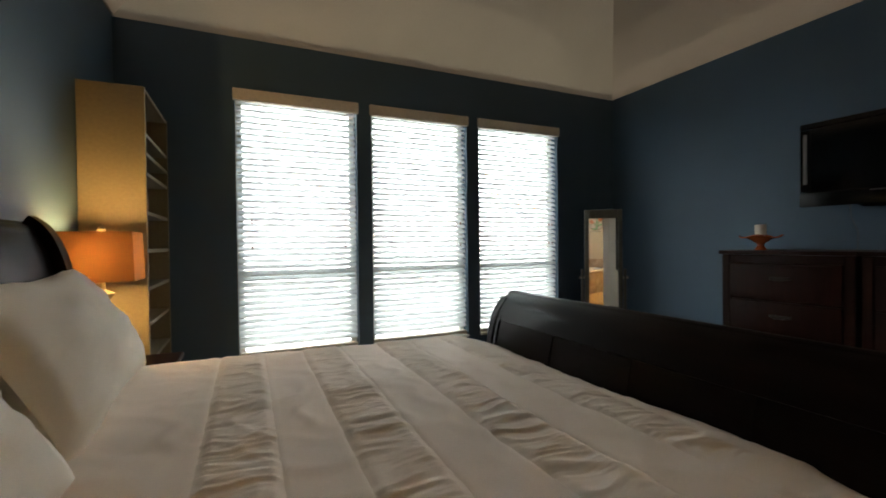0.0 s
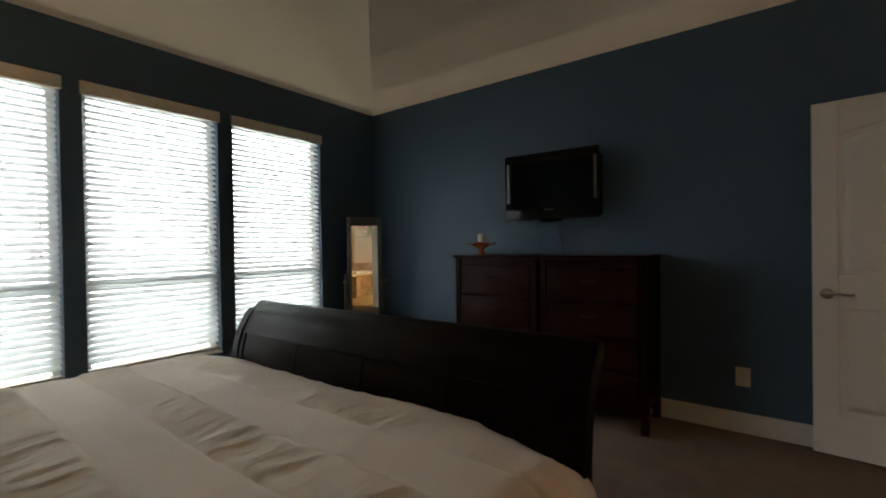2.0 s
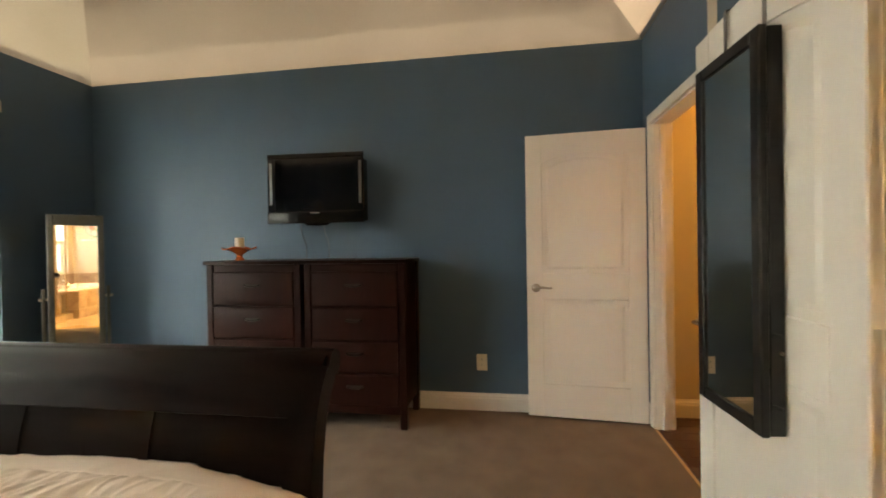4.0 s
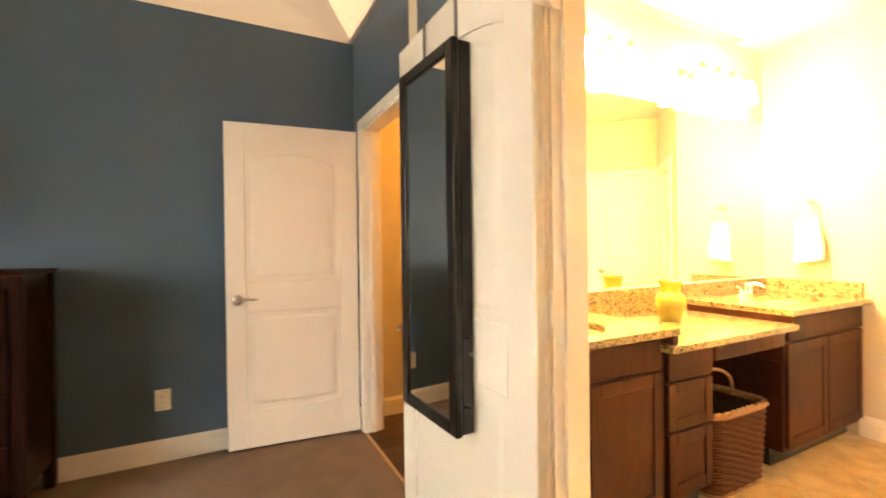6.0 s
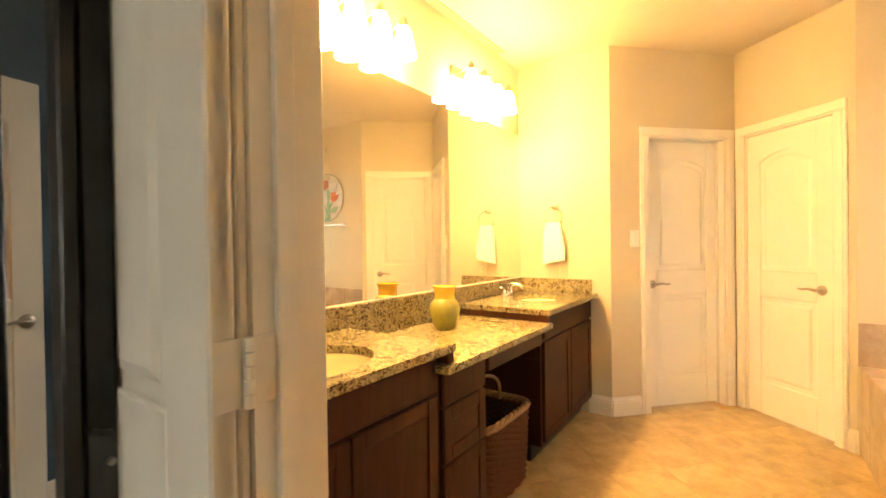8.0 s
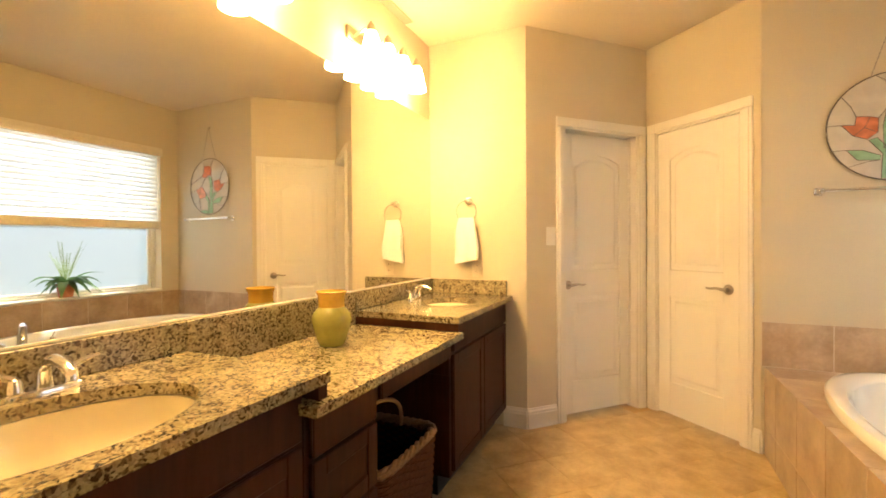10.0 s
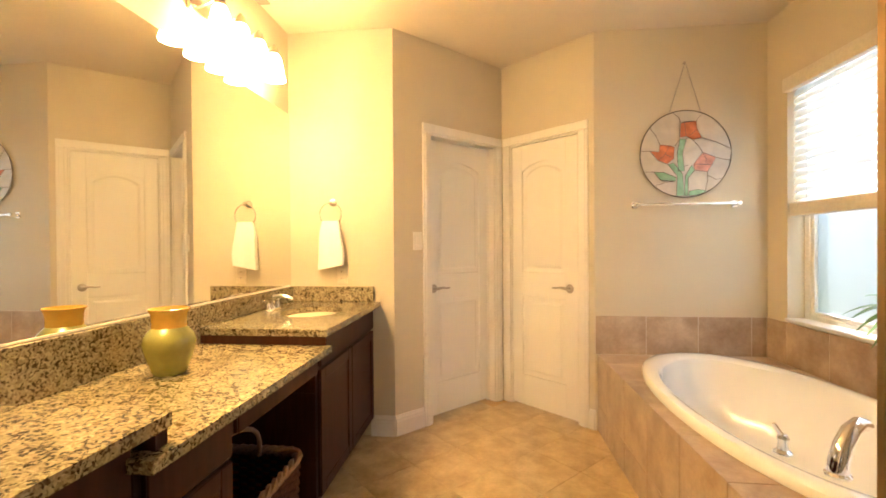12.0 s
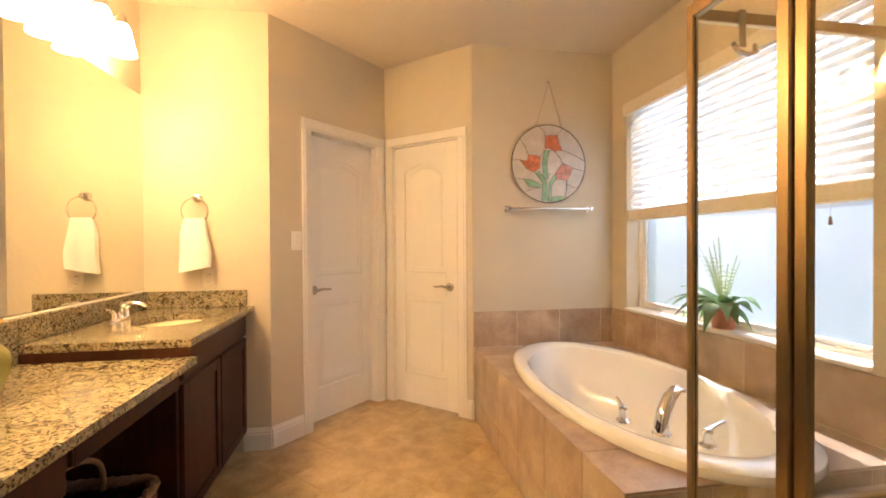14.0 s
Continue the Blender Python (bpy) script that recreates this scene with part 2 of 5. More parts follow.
def daylight(name, strength):
    """Bright hazy distance: pale green above, a faint pink band at eye level, white below."""
    m = bpy.data.materials.new(name)
    m.use_nodes = True
    n, l = m.node_tree.nodes, m.node_tree.links
    n.remove(n["Principled BSDF"])
    em, tc, sep, no, cr, mx = (n.new(k) for k in ("ShaderNodeEmission", "ShaderNodeTexCoord", "ShaderNodeSeparateXYZ", "ShaderNodeTexNoise", "ShaderNodeValToRGB", "ShaderNodeMath"))
    no.inputs["Scale"].default_value, no.inputs["Detail"].default_value = 1.3, 3
    mx.operation = "MULTIPLY_ADD"
    mx.inputs[1].default_value = 0.5
    l.new(tc.outputs["Object"], no.inputs[0]), l.new(tc.outputs["Object"], sep.inputs[0])
    l.new(no.outputs[0], mx.inputs[0]), l.new(sep.outputs[2], mx.inputs[2])
    mr = n.new("ShaderNodeMapRange")
    mr.inputs["From Min"].default_value, mr.inputs["From Max"].default_value = 0.0, 4.0
    l.new(mx.outputs[0], mr.inputs[0]), l.new(mr.outputs[0], cr.inputs[0])
    e = cr.color_ramp.elements
    e[0].position, e[0].color = 0.05, (0.86, 0.93, 0.90, 1)
    e[1].position, e[1].color = 0.95, (0.80, 0.93, 0.97, 1)
    for p, c in ((0.33, (0.92, 0.97, 0.93, 1)), (0.38, (0.98, 0.86, 0.86, 1)), (0.45, (0.97, 0.88, 0.88, 1)), (0.50, (0.97, 0.99, 1.0, 1)), (0.72, (0.80, 0.92, 0.84, 1))):
        x = e.new(p)
        x.color = c
    l.new(cr.outputs[0], em.inputs[0])
    em.inputs[1].default_value = strength
    l.new(em.outputs[0], n["Material Output"].inputs[0])
    return m


DAY = daylight("hazy_daylight", 3.45)
BOOKD = mat("dark_book", (0.02, 0.018, 0.02), 0.6)


# ---------------------------------------------------------------- mesh helpers
def box(bm, x0, x1, y0, y1, z0, z1, bev=0.0, seg=1):
    r = bmesh.ops.create_cube(bm, size=1, matrix=Matrix.Translation(((x0 + x1) / 2, (y0 + y1) / 2, (z0 + z1) / 2)) @ Matrix.Diagonal((abs(x1 - x0), abs(y1 - y0), abs(z1 - z0), 1)))
    if bev:
        es = list({e for v in r["verts"] for e in v.link_edges})
        bmesh.ops.bevel(bm, geom=es, offset=bev, segments=seg, profile=0.7, affect="EDGES")
    return bm


def boxb(*a, **k):
    return box(bmesh.new(), *a, **k)


def cyl(bm, p, q, r0, r1=None, n=16):
    p, q = Vector(p), Vector(q)
    d = q - p
    m = Matrix.Translation((p + q) / 2) @ d.to_track_quat("Z", "Y").to_matrix().to_4x4()
    bmesh.ops.create_cone(bm, cap_ends=True, segments=n, radius1=r0, radius2=r0 if r1 is None else r1, depth=d.length, matrix=m)
    return bm


def lathe(bm, prof, n=28, m=None, sx=1.0, sy=1.0):
    """A turned shape about z from (radius, height) pairs; sx, sy make it oval."""
    m = m or Matrix()
    rings = []
    for r, z in prof:
        if r < 1e-5:
            rings.append([bm.verts.new(m @ Vector((0, 0, z)))])
        else:
            rings.append([bm.verts.new(m @ Vector((r * sx * math.cos(2 * math.pi * i / n), r * sy * math.sin(2 * math.pi * i / n), z))) for i in range(n)])
    for a, b in zip(rings, rings[1:]):
        for i in range(n):
            j = (i + 1) % n
            f = [a[i % len(a)], a[j % len(a)], b[j % len(b)], b[i % len(b)]]
            u = []
            for v in f:
                if v not in u:
                    u.append(v)
            if len(u) > 2:
                bm.faces.new(u)
    return bm


def tube(bm, pts, r, n=10, closed=False, radii=None):
    pts = [Vector(p) for p in pts]
    rings = []
    up = Vector((0, 0, 1))
    for i, p in enumerate(pts):
        a = pts[i - 1] if i or closed else p
        b = pts[(i + 1) % len(pts)] if i < len(pts) - 1 or closed else p
        d = (b - a).normalized()
        s = d.cross(up)
        if s.length < 0.05:
            s = d.cross(Vector((1, 0, 0)))
        s.normalize()
        t = s.cross(d)
        rr = radii[i] if radii else r
        rings.append([bm.verts.new(p + rr * (math.cos(2 * math.pi * k / n) * s + math.sin(2 * math.pi * k / n) * t)) for k in range(n)])
    m = len(rings)
    for i in range(m if closed else m - 1):
        a, b = rings[i], rings[(i + 1) % m]
        for k in range(n):
            bm.faces.new((a[k], a[(k + 1) % n], b[(k + 1) % n], b[k]))
    if not closed:
        bm.faces.new(rings[0][::-1]), bm.faces.new(rings[-1])
    return bm


def prism(bm, outline, y0, y1):
    """An outline in x and z, given depth from y0 to y1."""
    a = [bm.verts.new((x, y0, z)) for x, z in outline]
    b = [bm.verts.new((x, y1, z)) for x, z in outline]
    bm.faces.new(a), bm.faces.new(b[::-1])
    for i in range(len(a)):
        j = (i + 1) % len(a)
        bm.faces.new((a[j], a[i], b[i], b[j]))
    return bm


def finish(bm, name, material, smooth=None):
    bmesh.ops.recalc_face_normals(bm, faces=bm.faces)
    me = bpy.data.meshes.new(name)
    bm.to_mesh(me)
    bm.free()
    me.materials.append(material)
    if smooth is None:
        smooth = len(me.polygons) > 40
    if smooth:
        me.polygons.foreach_set("use_smooth", [True] * len(me.polygons))
        me.set_sharp_from_angle(angle=radians(38))
    return me


def part(name, bm, material, parent, label="", smooth=None, kind=""):
    ob = new(name, finish(bm, name, material, smooth))
    ob.parent = parent
    return tagged(ob, label, kind=kind)


def thing(name, m, label, category, group="", kind=""):
    ob = new(name)
    ob.empty_display_size = 0.1
    ob.matrix_world = m
    return tagged(ob, label, category, group, kind)


def solid(name, bm, material, label="", category="", kind="structure", m=None, smooth=None):
    ob = new(name, finish(bm, name, material, smooth))
    if m is not None:
        ob.matrix_world = m
    return tagged(ob, label, category, kind=kind)


def wall_run(bm, length, thick, height, holes):
    """A wall along x from 0, its face at y = 0 and its body behind it at negative y; holes are (x0, x1, z0, z1)."""
    xs = 0.0
    for a, b, z0, z1 in sorted(holes):
        if a - xs > 1e-4:
            box(bm, xs, a, -thick, 0, -0.05, height)
        box(bm, a, b, -thick, 0, z1, height)
        if z0 > 0.01:
            box(bm, a, b, -thick, 0, -0.05, z0)
        xs = b
    if length - xs > 1e-4:
        box(bm, xs, length, -thick, 0, -0.05, height)
    return bm


def along(p, q, z=0.0):
    """The pose whose x axis runs from p to q in plan."""
    return pose(p[0], p[1], z, 0, 0, math.degrees(math.atan2(q[1] - p[1], q[0] - p[0])))


def dist(p, q):
    return math.hypot(q[0] - p[0], q[1] - p[1])


def pieces(name, mesh, parent, places):
    """Alike pieces that share one mesh."""
    for m in places:
        ob = new(name, mesh)
        ob.parent = parent
        ob.matrix_local = m


# ---------------------------------------------------------------- structure: bedroom
H, HB = 2.71, 2.695           # wall heights, bedroom and bath
YN, XW = 4.575, -4.25         # bedroom's window wall and bed wall
bm = wall_run(bmesh.new(), 4.40, 0.16, H + 0.05, [(-b, -a, W_Z0, W_Z1) for a, b in WIN])
solid("wall_north", bm, BLUE, "dark blue painted wall with three tall windows", "wall", m=along((0, YN), (-1, YN)))
solid("wall_east", wall_run(bmesh.new(), YN + 0.16, 0.12, H + 0.05, []), BLUE, "slate blue painted bedroom wall", "wall", m=along((0, 0), (0, 1)))
solid("wall_west", wall_run(bmesh.new(), YN + 0.1, 0.12, H + 0.05, []), BLUE, "blue painted wall behind the bed", "wall", m=along((XW, YN), (XW, 0)))
HX0, HX1 = -1.02, -0.205      # hall doorway
BX0, BX1 = -3.06, -2.226      # bath doorway
bm = wall_run(bmesh.new(), 1.45, 0.055, H + 0.05, [(HX0 + 1.45, HX1 + 1.45, 0, 2.06)])
solid("wall_south_1", bm, BLUE, "blue painted wall round the hall door", "wall", m=along((-1.45, 0), (0, 0)))
bm = wall_run(bmesh.new(), 1.45, 0.055, HB, [(HX0 + 1.45, HX1 + 1.45, 0, 2.06)])
solid("wall_hall_north", bm, BEIGE, "warm beige hall side of the wall", "wall", m=along((-1.45, -0.055), (0, -0.055)))
bm = wall_run(bmesh.new(), -1.45 - XW, 0.055, H + 0.05, [(BX0 - XW, BX1 - XW, 0, 2.06)])
box(bm, -1.45 - XW - 0.055, -1.45 - XW, -0.14, -0.055, -0.05, H + 0.05)
solid("wall_south_2", bm, BLUE, "blue painted wall round the bathroom door", "wall", m=along((XW, 0.14), (0, 0.14)))
# hipped ceiling: four slopes up to a flat middle
bm = bmesh.new()
x0, x1, y0, y1, ins, rise = XW - 0.05, 0.05, -0.05, YN + 0.05, 1.25, 0.82
lo = [bm.verts.new(p) for p in ((x0, y0, H - 0.033), (x1, y0, H - 0.033), (x1, y1, H - 0.033), (x0, y1, H - 0.033))]
hi = [bm.verts.new(p) for p in ((x0 + ins, y0 + ins, H + rise), (x1 - ins, y0 + ins, H + rise), (x1 - ins, y1 - ins, H + rise), (x0 + ins, y1 - ins, H + rise))]
for i in range(4):
    bm.faces.new((lo[i], lo[(i + 1) % 4], hi[(i + 1) % 4], hi[i]))
bm.faces.new(hi)
bmesh.ops.solidify(bm, geom=bm.faces[:], thickness=-0.05)
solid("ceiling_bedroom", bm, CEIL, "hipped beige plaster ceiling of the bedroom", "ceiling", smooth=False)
solid("floor_bedroom", boxb(XW - 0.1, 0.1, 0.012, YN + 0.1, -0.1, 0.0), CARPET, "tan cut-pile carpet", "floor")


def base_run(name, p, q, h=0.13, label="white painted baseboard"):
    """Moulded baseboard along a wall, room on the left."""
    n = dist(p, q)
    prof = [(0, 0), (0.016, 0), (0.016, h * 0.70), (0.013, h * 0.76), (0.013, h * 0.84), (0.007, h * 0.92), (0.005, h), (0, h)]
    bm = bmesh.new()
    a = [bm.verts.new((0, y, z)) for y, z in prof]
    b = [bm.verts.new((n, y, z)) for y, z in prof]
    bm.faces.new(a), bm.faces.new(b[::-1])
    for i in range(len(a)):
        bm.faces.new((a[i - 1], a[i], b[i], b[i - 1]))
    return solid(name, bm, TRIM, label, "baseboard", m=along(p, q), smooth=False)


base_run("baseboard", (0.0, 0.02), (0.0, YN), label="white moulded baseboard along the blue wall")
base_run("baseboard", (0.0, YN), (XW, YN), label="white moulded baseboard under the windows")
base_run("baseboard", (XW, YN), (XW, 0.14), label="white moulded baseboard behind the bed")
base_run("baseboard", (-1.45, 0.0), (HX0 - 0.07, 0.0))
base_run("baseboard", (HX1 + 0.07, 0.0), (0.0, 0.0))


def casing(name, p, q, x0, x1, top, thick, label, back=True, stop=0.04):
    """Lining and casing of a doorway in the wall from p to q (room on the left), opening x0 to x1."""
    ob = thing(name, along(p, q), label, "door frame", kind="structure")
    w, t = 0.068, 0.016
    for y0, y1 in ([(0.0, t), (-thick - t, -thick)] if back else [(0.0, t)]):
        for side, (a, b) in (("casing_left", (x0 - w, x0 + 0.006)), ("casing_right", (x1 - 0.006, x1 + w))):
            bm = boxb(a, b, y0, y1, 0, top - 0.004, 0.004)
            if y0 == 0.0:
                box(bm, a + 0.018 if a < x0 - 0.01 else a + 0.022, b - 0.022 if a < x0 - 0.01 else b - 0.018, t - 0.002, t + 0.005, 0, top - 0.004, 0.003)
            part(side, bm, TRIM, ob)
        bm = boxb(x0 - w, x1 + w, y0, y1, top - 0.003, top + w - 0.006, 0.004)
        part("casing_head", bm, TRIM, ob)
    part("jamb", boxb(x0, x0 + 0.014, -thick, 0, 0, top - 0.015), TRIM, ob)
    part("jamb", boxb(x1 - 0.014, x1, -thick, 0, 0, top - 0.015), TRIM, ob)
    part("head_jamb", boxb(x0, x1, -thick, 0, top - 0.0145, top - 0.001), TRIM, ob)
    part("door_stop", boxb(x0 + 0.014, x0 + 0.026, -stop - 0.03, -stop, 0, top - 0.016, 0.002), TRIM, ob)
    part("door_stop", boxb(x1 - 0.026, x1 - 0.014, -stop - 0.03, -stop, 0, top - 0.016, 0.002), TRIM, ob)
    return ob


casing("door_frame_1", (-1.45, 0), (0, 0), HX0 + 1.45, HX1 + 1.45, 2.06, 0.11, "white painted casing of the hall doorway")
casing("door_frame_2", (XW, 0.14), (0, 0.14), BX0 - XW, BX1 - XW, 2.06, 0.11, "white painted casing of the bathroom doorway", stop=0.03)


def arch(x0, x1, z0, z1, rise, n=10):
    pts = [(x0, z0), (x1, z0), (x1, z1)]
    for i in range(1, n):
        u = i / n
        pts.append((x1 + (x0 - x1) * u, z1 + rise * math.sin(math.pi * u) ** 0.8))
    pts.append((x0, z1))
    return pts


def lever(parent, x, z, side, way):
    """Lever handle on one face of a door; way: which way along x the lever points."""
    y = side * 0.0175
    h = part("door_handle", lathe(bmesh.new(), [(0, 0), (0.031, 0), (0.032, 0.004), (0.026, 0.009), (0.012, 0.012), (0.011, 0.04), (0, 0.041)], 20,
                                  Matrix.Translation((x, y, z)) @ Euler((radians(-90 * side), 0, 0)).to_matrix().to_4x4()), NICKEL, parent, "satin nickel lever handle")
    pts = [(x, y + side * 0.040, z), (x + way * 0.02, y + side * 0.050, z + 0.004), (x + way * 0.05, y + side * 0.052, z + 0.008), (x + way * 0.085, y + side * 0.050, z + 0.001), (x + way * 0.115, y + side * 0.047, z + 0.004)]
    part("lever", tube(bmesh.new(), pts, 0.008, 10, radii=[0.011, 0.010, 0.008, 0.0075, 0.006]), NICKEL, h)


def door(name, m, w, h, label, levers=(1, -1), way=-1):
    """Two-panel arched door: hinge line at x = 0, leaf along x."""
    ob = thing(name, m, label, "door", kind="structure")
    s, t, c = 0.115 if w > 0.7 else 0.1, 0.0175, 0.0090
    bm = boxb(0, w, -c, c, 0, h)
    part("core", bm, DOORP, ob)
    z1, z2, z3 = 0.235, 0.845, 1.035
    top = h - 0.205
    for a, b in ((0, s), (w - s, w)):
        part("stile", boxb(a, b, -t, t, 0, h, 0.004), DOORP, ob)
    part("rail", boxb(s - 0.002, w - s + 0.002, -t + 0.0004, t - 0.0004, 0, z1, 0.004), DOORP, ob)
    part("rail", boxb(s - 0.002, w - s + 0.002, -t + 0.0004, t - 0.0004, z2, z3, 0.004), DOORP, ob)
    bow = [(s - 0.002, h), (w - s + 0.002, h), (w - s + 0.002, top)]
    n, rise = 12, 0.062
    for i in range(1, n):
        u = i / n
        bow.append((w - s + (2 * s - w) * u, top + rise * math.sin(math.pi * u) ** 0.8))
    bow.append((s - 0.002, top))
    part("rail", prism(bmesh.new(), bow, -t + 0.0004, t - 0.0004), DOORP, ob)
    g = 0.030
    for sgn in (1, -1):
        for outline in (arch(s + g, w - s - g, z1 + g, z2 - g, 0.0, 2), arch(s + g, w - s - g, z3 + g, top - g, rise)):
            bm = bmesh.new()
            a = [bm.verts.new((x, sgn * c, z)) for x, z in outline]
            cx = sum(x for x, z in outline) / len(outline)
            cz = (min(z for x, z in outline) + max(z for x, z in outline)) / 2
            hx, hz = (w - 2 * s - 2 * g) / 2, (max(z for x, z in outline) - min(z for x, z in outline)) / 2
            b = [bm.verts.new((cx + (x - cx) * (1 - 0.018 / hx), sgn * (t - 0.003), cz + (z - cz) * (1 - 0.018 / hz))) for x, z in outline]
            bm.faces.new(b)
            for i in range(len(a)):
                bm.faces.new((a[i - 1], a[i], b[i], b[i - 1]))
            part("panel", bm, DOORP, ob, smooth=False)
    for sgn in levers:
        lever(ob, w - 0.065, 0.93, sgn, way)
    return ob


door("door_1", pose(-0.148, 0.03, 0.012, 0, 0, 85), 0.81, 2.03, "open white arched two-panel door standing against the blue wall")
bath_door = door("door_2", pose(-2.239, 0.1795, 0.012, 0, 0, 0.5), 0.83, 2.03, "open white bathroom door folded back on the wall")
for z in (0.25, 1.095, 1.86):
    bm = boxb(-0.0035, -0.0003, -0.027, 0.016, z - 0.044, z + 0.044, 0.001)
    box(bm, -0.0066, -0.0030, -0.0685, -0.030, z - 0.044, z + 0.044, 0.001)
    hg = part("hinge", bm, TRIM, bath_door, "white painted butt hinge")
    for k in range(5):
        part("knuckle", cyl(bmesh.new(), (-0.0085, -0.0285, z - 0.044 + k * 0.0178), (-0.0085, -0.0285, z - 0.0275 + k * 0.0178), 0.007, n=12), TRIM, hg)
    for y, zz in ((0.006, 0.03), (-0.004, 0.0), (0.006, -0.03), (-0.058, 0.03), (-0.048, 0.0), (-0.058, -0.03)):
        x = -0.0036 if y > -0.03 else -0.0067
        part("screw", cyl(bmesh.new(), (x + 0.001, y, z + zz), (x - 0.0006, y, z + zz), 0.0035, n=10), TRIM, hg)

# jewellery cabinet with a mirror front, hung over the bathroom door
jc = thing("mirror_cabinet", pose(-2.208, 0.150, 0.012, 0, 0, 3.0), "narrow black mirror cabinet hung over the open door", "mirror cabinet")
cx0, cx1, cz0, cz1, cy0, cy1 = 0.246, 0.610, 0.692, 1.848, 0.035, 0.102
part("case", boxb(cx0 + 0.004, cx1 - 0.004, cy0, cy1 - 0.026, cz0 + 0.004, cz1 - 0.004, 0.003), BLACK, jc)
fr = part("mirror_door", boxb(cx0 + 0.03, cx1 - 0.03, cy1 - 0.024, cy1 - 0.012, cz0 + 0.03, cz1 - 0.03), BLACK, jc)
for a, b, c, d in ((cx0, cx0 + 0.042, cz0, cz1), (cx1 - 0.042, cx1, cz0, cz1), (cx0 + 0.042, cx1 - 0.042, cz0, cz0 + 0.042), (cx0 + 0.042, cx1 - 0.042, cz1 - 0.042, cz1)):
    part("frame_bar", boxb(a, b, cy1 - 0.024, cy1, c, d, 0.004), BLACK, fr)
part("mirror_glass", boxb(cx0 + 0.041, cx1 - 0.041, cy1 - 0.012, cy1 - 0.008, cz0 + 0.041, cz1 - 0.041), MIRROR, fr, "clear mirror")
part("lock", cyl(bmesh.new(), (cx0 + 0.0045, cy1 - 0.055, 0.93), (cx0 - 0.006, cy1 - 0.055, 0.93), 0.0055), NICKEL, jc, "small chrome lock")
for x in (0.33, 0.54):
    bm = boxb(x - 0.009, x + 0.009, 0.0335, 0.0350, cz1 - 0.01, 2.034)
    box(bm, x - 0.009, x + 0.009, -0.0155, 0.0350, 2.0305, 2.034)
    box(bm, x - 0.009, x + 0.009, -0.0175, -0.0150, 1.99, 2.034)
    part("door_hook", bm, SILVER, jc, "flat steel over-door hook")
for z in (0.78, 0.98):
    part("strap", tube(bmesh.new(), [(cx0 + 0.008, 0.070, z), (cx0 - 0.006, 0.066, z + 0.003), (cx0 - 0.012, 0.058, z), (cx0 - 0.010, 0.0500, z - 0.003)], 0.005, 6), BLACK, jc)

# ---------------------------------------------------------------- hall beyond the first door
solid("floor_hall", boxb(-1.2, 0.1, -2.4, 0.006, -0.1, -0.006), FLOORGROUT, "dark base under the hall boards", "floor")
bm = finish(boxb(-0.055, 0.055, -1.18, 1.18, -0.012, 0.0, 0.0015), "plank", HALLWOOD)
pieces("plank", bm, bpy.data.objects["floor_hall"], [Matrix.Translation((-1.10 + 0.112 * i, -1.19, 0.002)) for i in range(11)])
solid("wall_hall_east", wall_run(bmesh.new(), 2.4, 0.1, HB, []), BEIGE, "warm lit beige hall wall", "wall", m=along((0.02, -2.4), (0.02, 0)))
solid("wall_hall_south", wall_run(bmesh.new(), 1.3, 0.1, HB, []), BEIGE, "beige wall at the hall's end", "wall", m=along((-1.2, -2.3), (0.1, -2.3)))
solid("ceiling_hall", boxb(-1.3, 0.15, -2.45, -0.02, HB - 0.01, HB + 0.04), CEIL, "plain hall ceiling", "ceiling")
base_run("baseboard", (0.02, -2.3), (0.02, -0.11), label="white moulded baseboard in the hall")
hl = thing("ceiling_light", pose(-0.5, -1.25, HB - 0.01), "round lit hall ceiling light", "ceiling light")
part("base", lathe(bmesh.new(), [(0, 0), (0.16, 0), (0.16, -0.02), (0, -0.02)]), NICKEL, hl)
part("diffuser", lathe(bmesh.new(), [(0.15, -0.0205), (0.14, -0.05), (0.1, -0.075), (0, -0.085)]), HALLGLOW, hl, "glowing opal glass")


# ---------------------------------------------------------------- bedroom windows, blinds, outside
def window_unit(name, m, w, z0, z1, rail, label, glass_mat, depth=0.06):
    """Local x along the wall, room towards +y, frame at y -0.13 to -0.07."""
    ob = thing(name, m, label, "window", kind="structure")
    y0, y1, f = -0.145, -0.095, 0.045
    fr = part("window_frame", boxb(0.0, f, y0, y1, z0, z1, 0.004), VINYL, ob)
    part("frame_stile", boxb(w - f, w, y0, y1, z0, z1, 0.004), VINYL, fr)
    part("frame_rail", boxb(f, w - f, y0, y1, z0, z0 + f, 0.004), VINYL, fr)
    part("frame_rail", boxb(f, w - f, y0, y1, z1 - f, z1, 0.004), VINYL, fr)
    if rail:
        part("meeting_rail", boxb(f, w - f, y0 - 0.006, y1 + 0.008, rail - 0.026, rail + 0.026, 0.004), VINYL, fr)
        spans = ((z0 + f, rail - 0.026), (rail + 0.026, z1 - f))
    else:
        spans = ((z0 + f, z1 - f),)
    for a, b in spans:
        g = part("pane", boxb(f - 0.002, w - f + 0.002, y0 + 0.02, y0 + 0.025, a - 0.002, b + 0.002), glass_mat, ob, smooth=False)
        g.visible_shadow = False
    part("window_sill", boxb(0.001, w - 0.001, -0.094, 0.02, z0 - 0.0, z0 + 0.02, 0.004), TRIM, ob)
    return ob


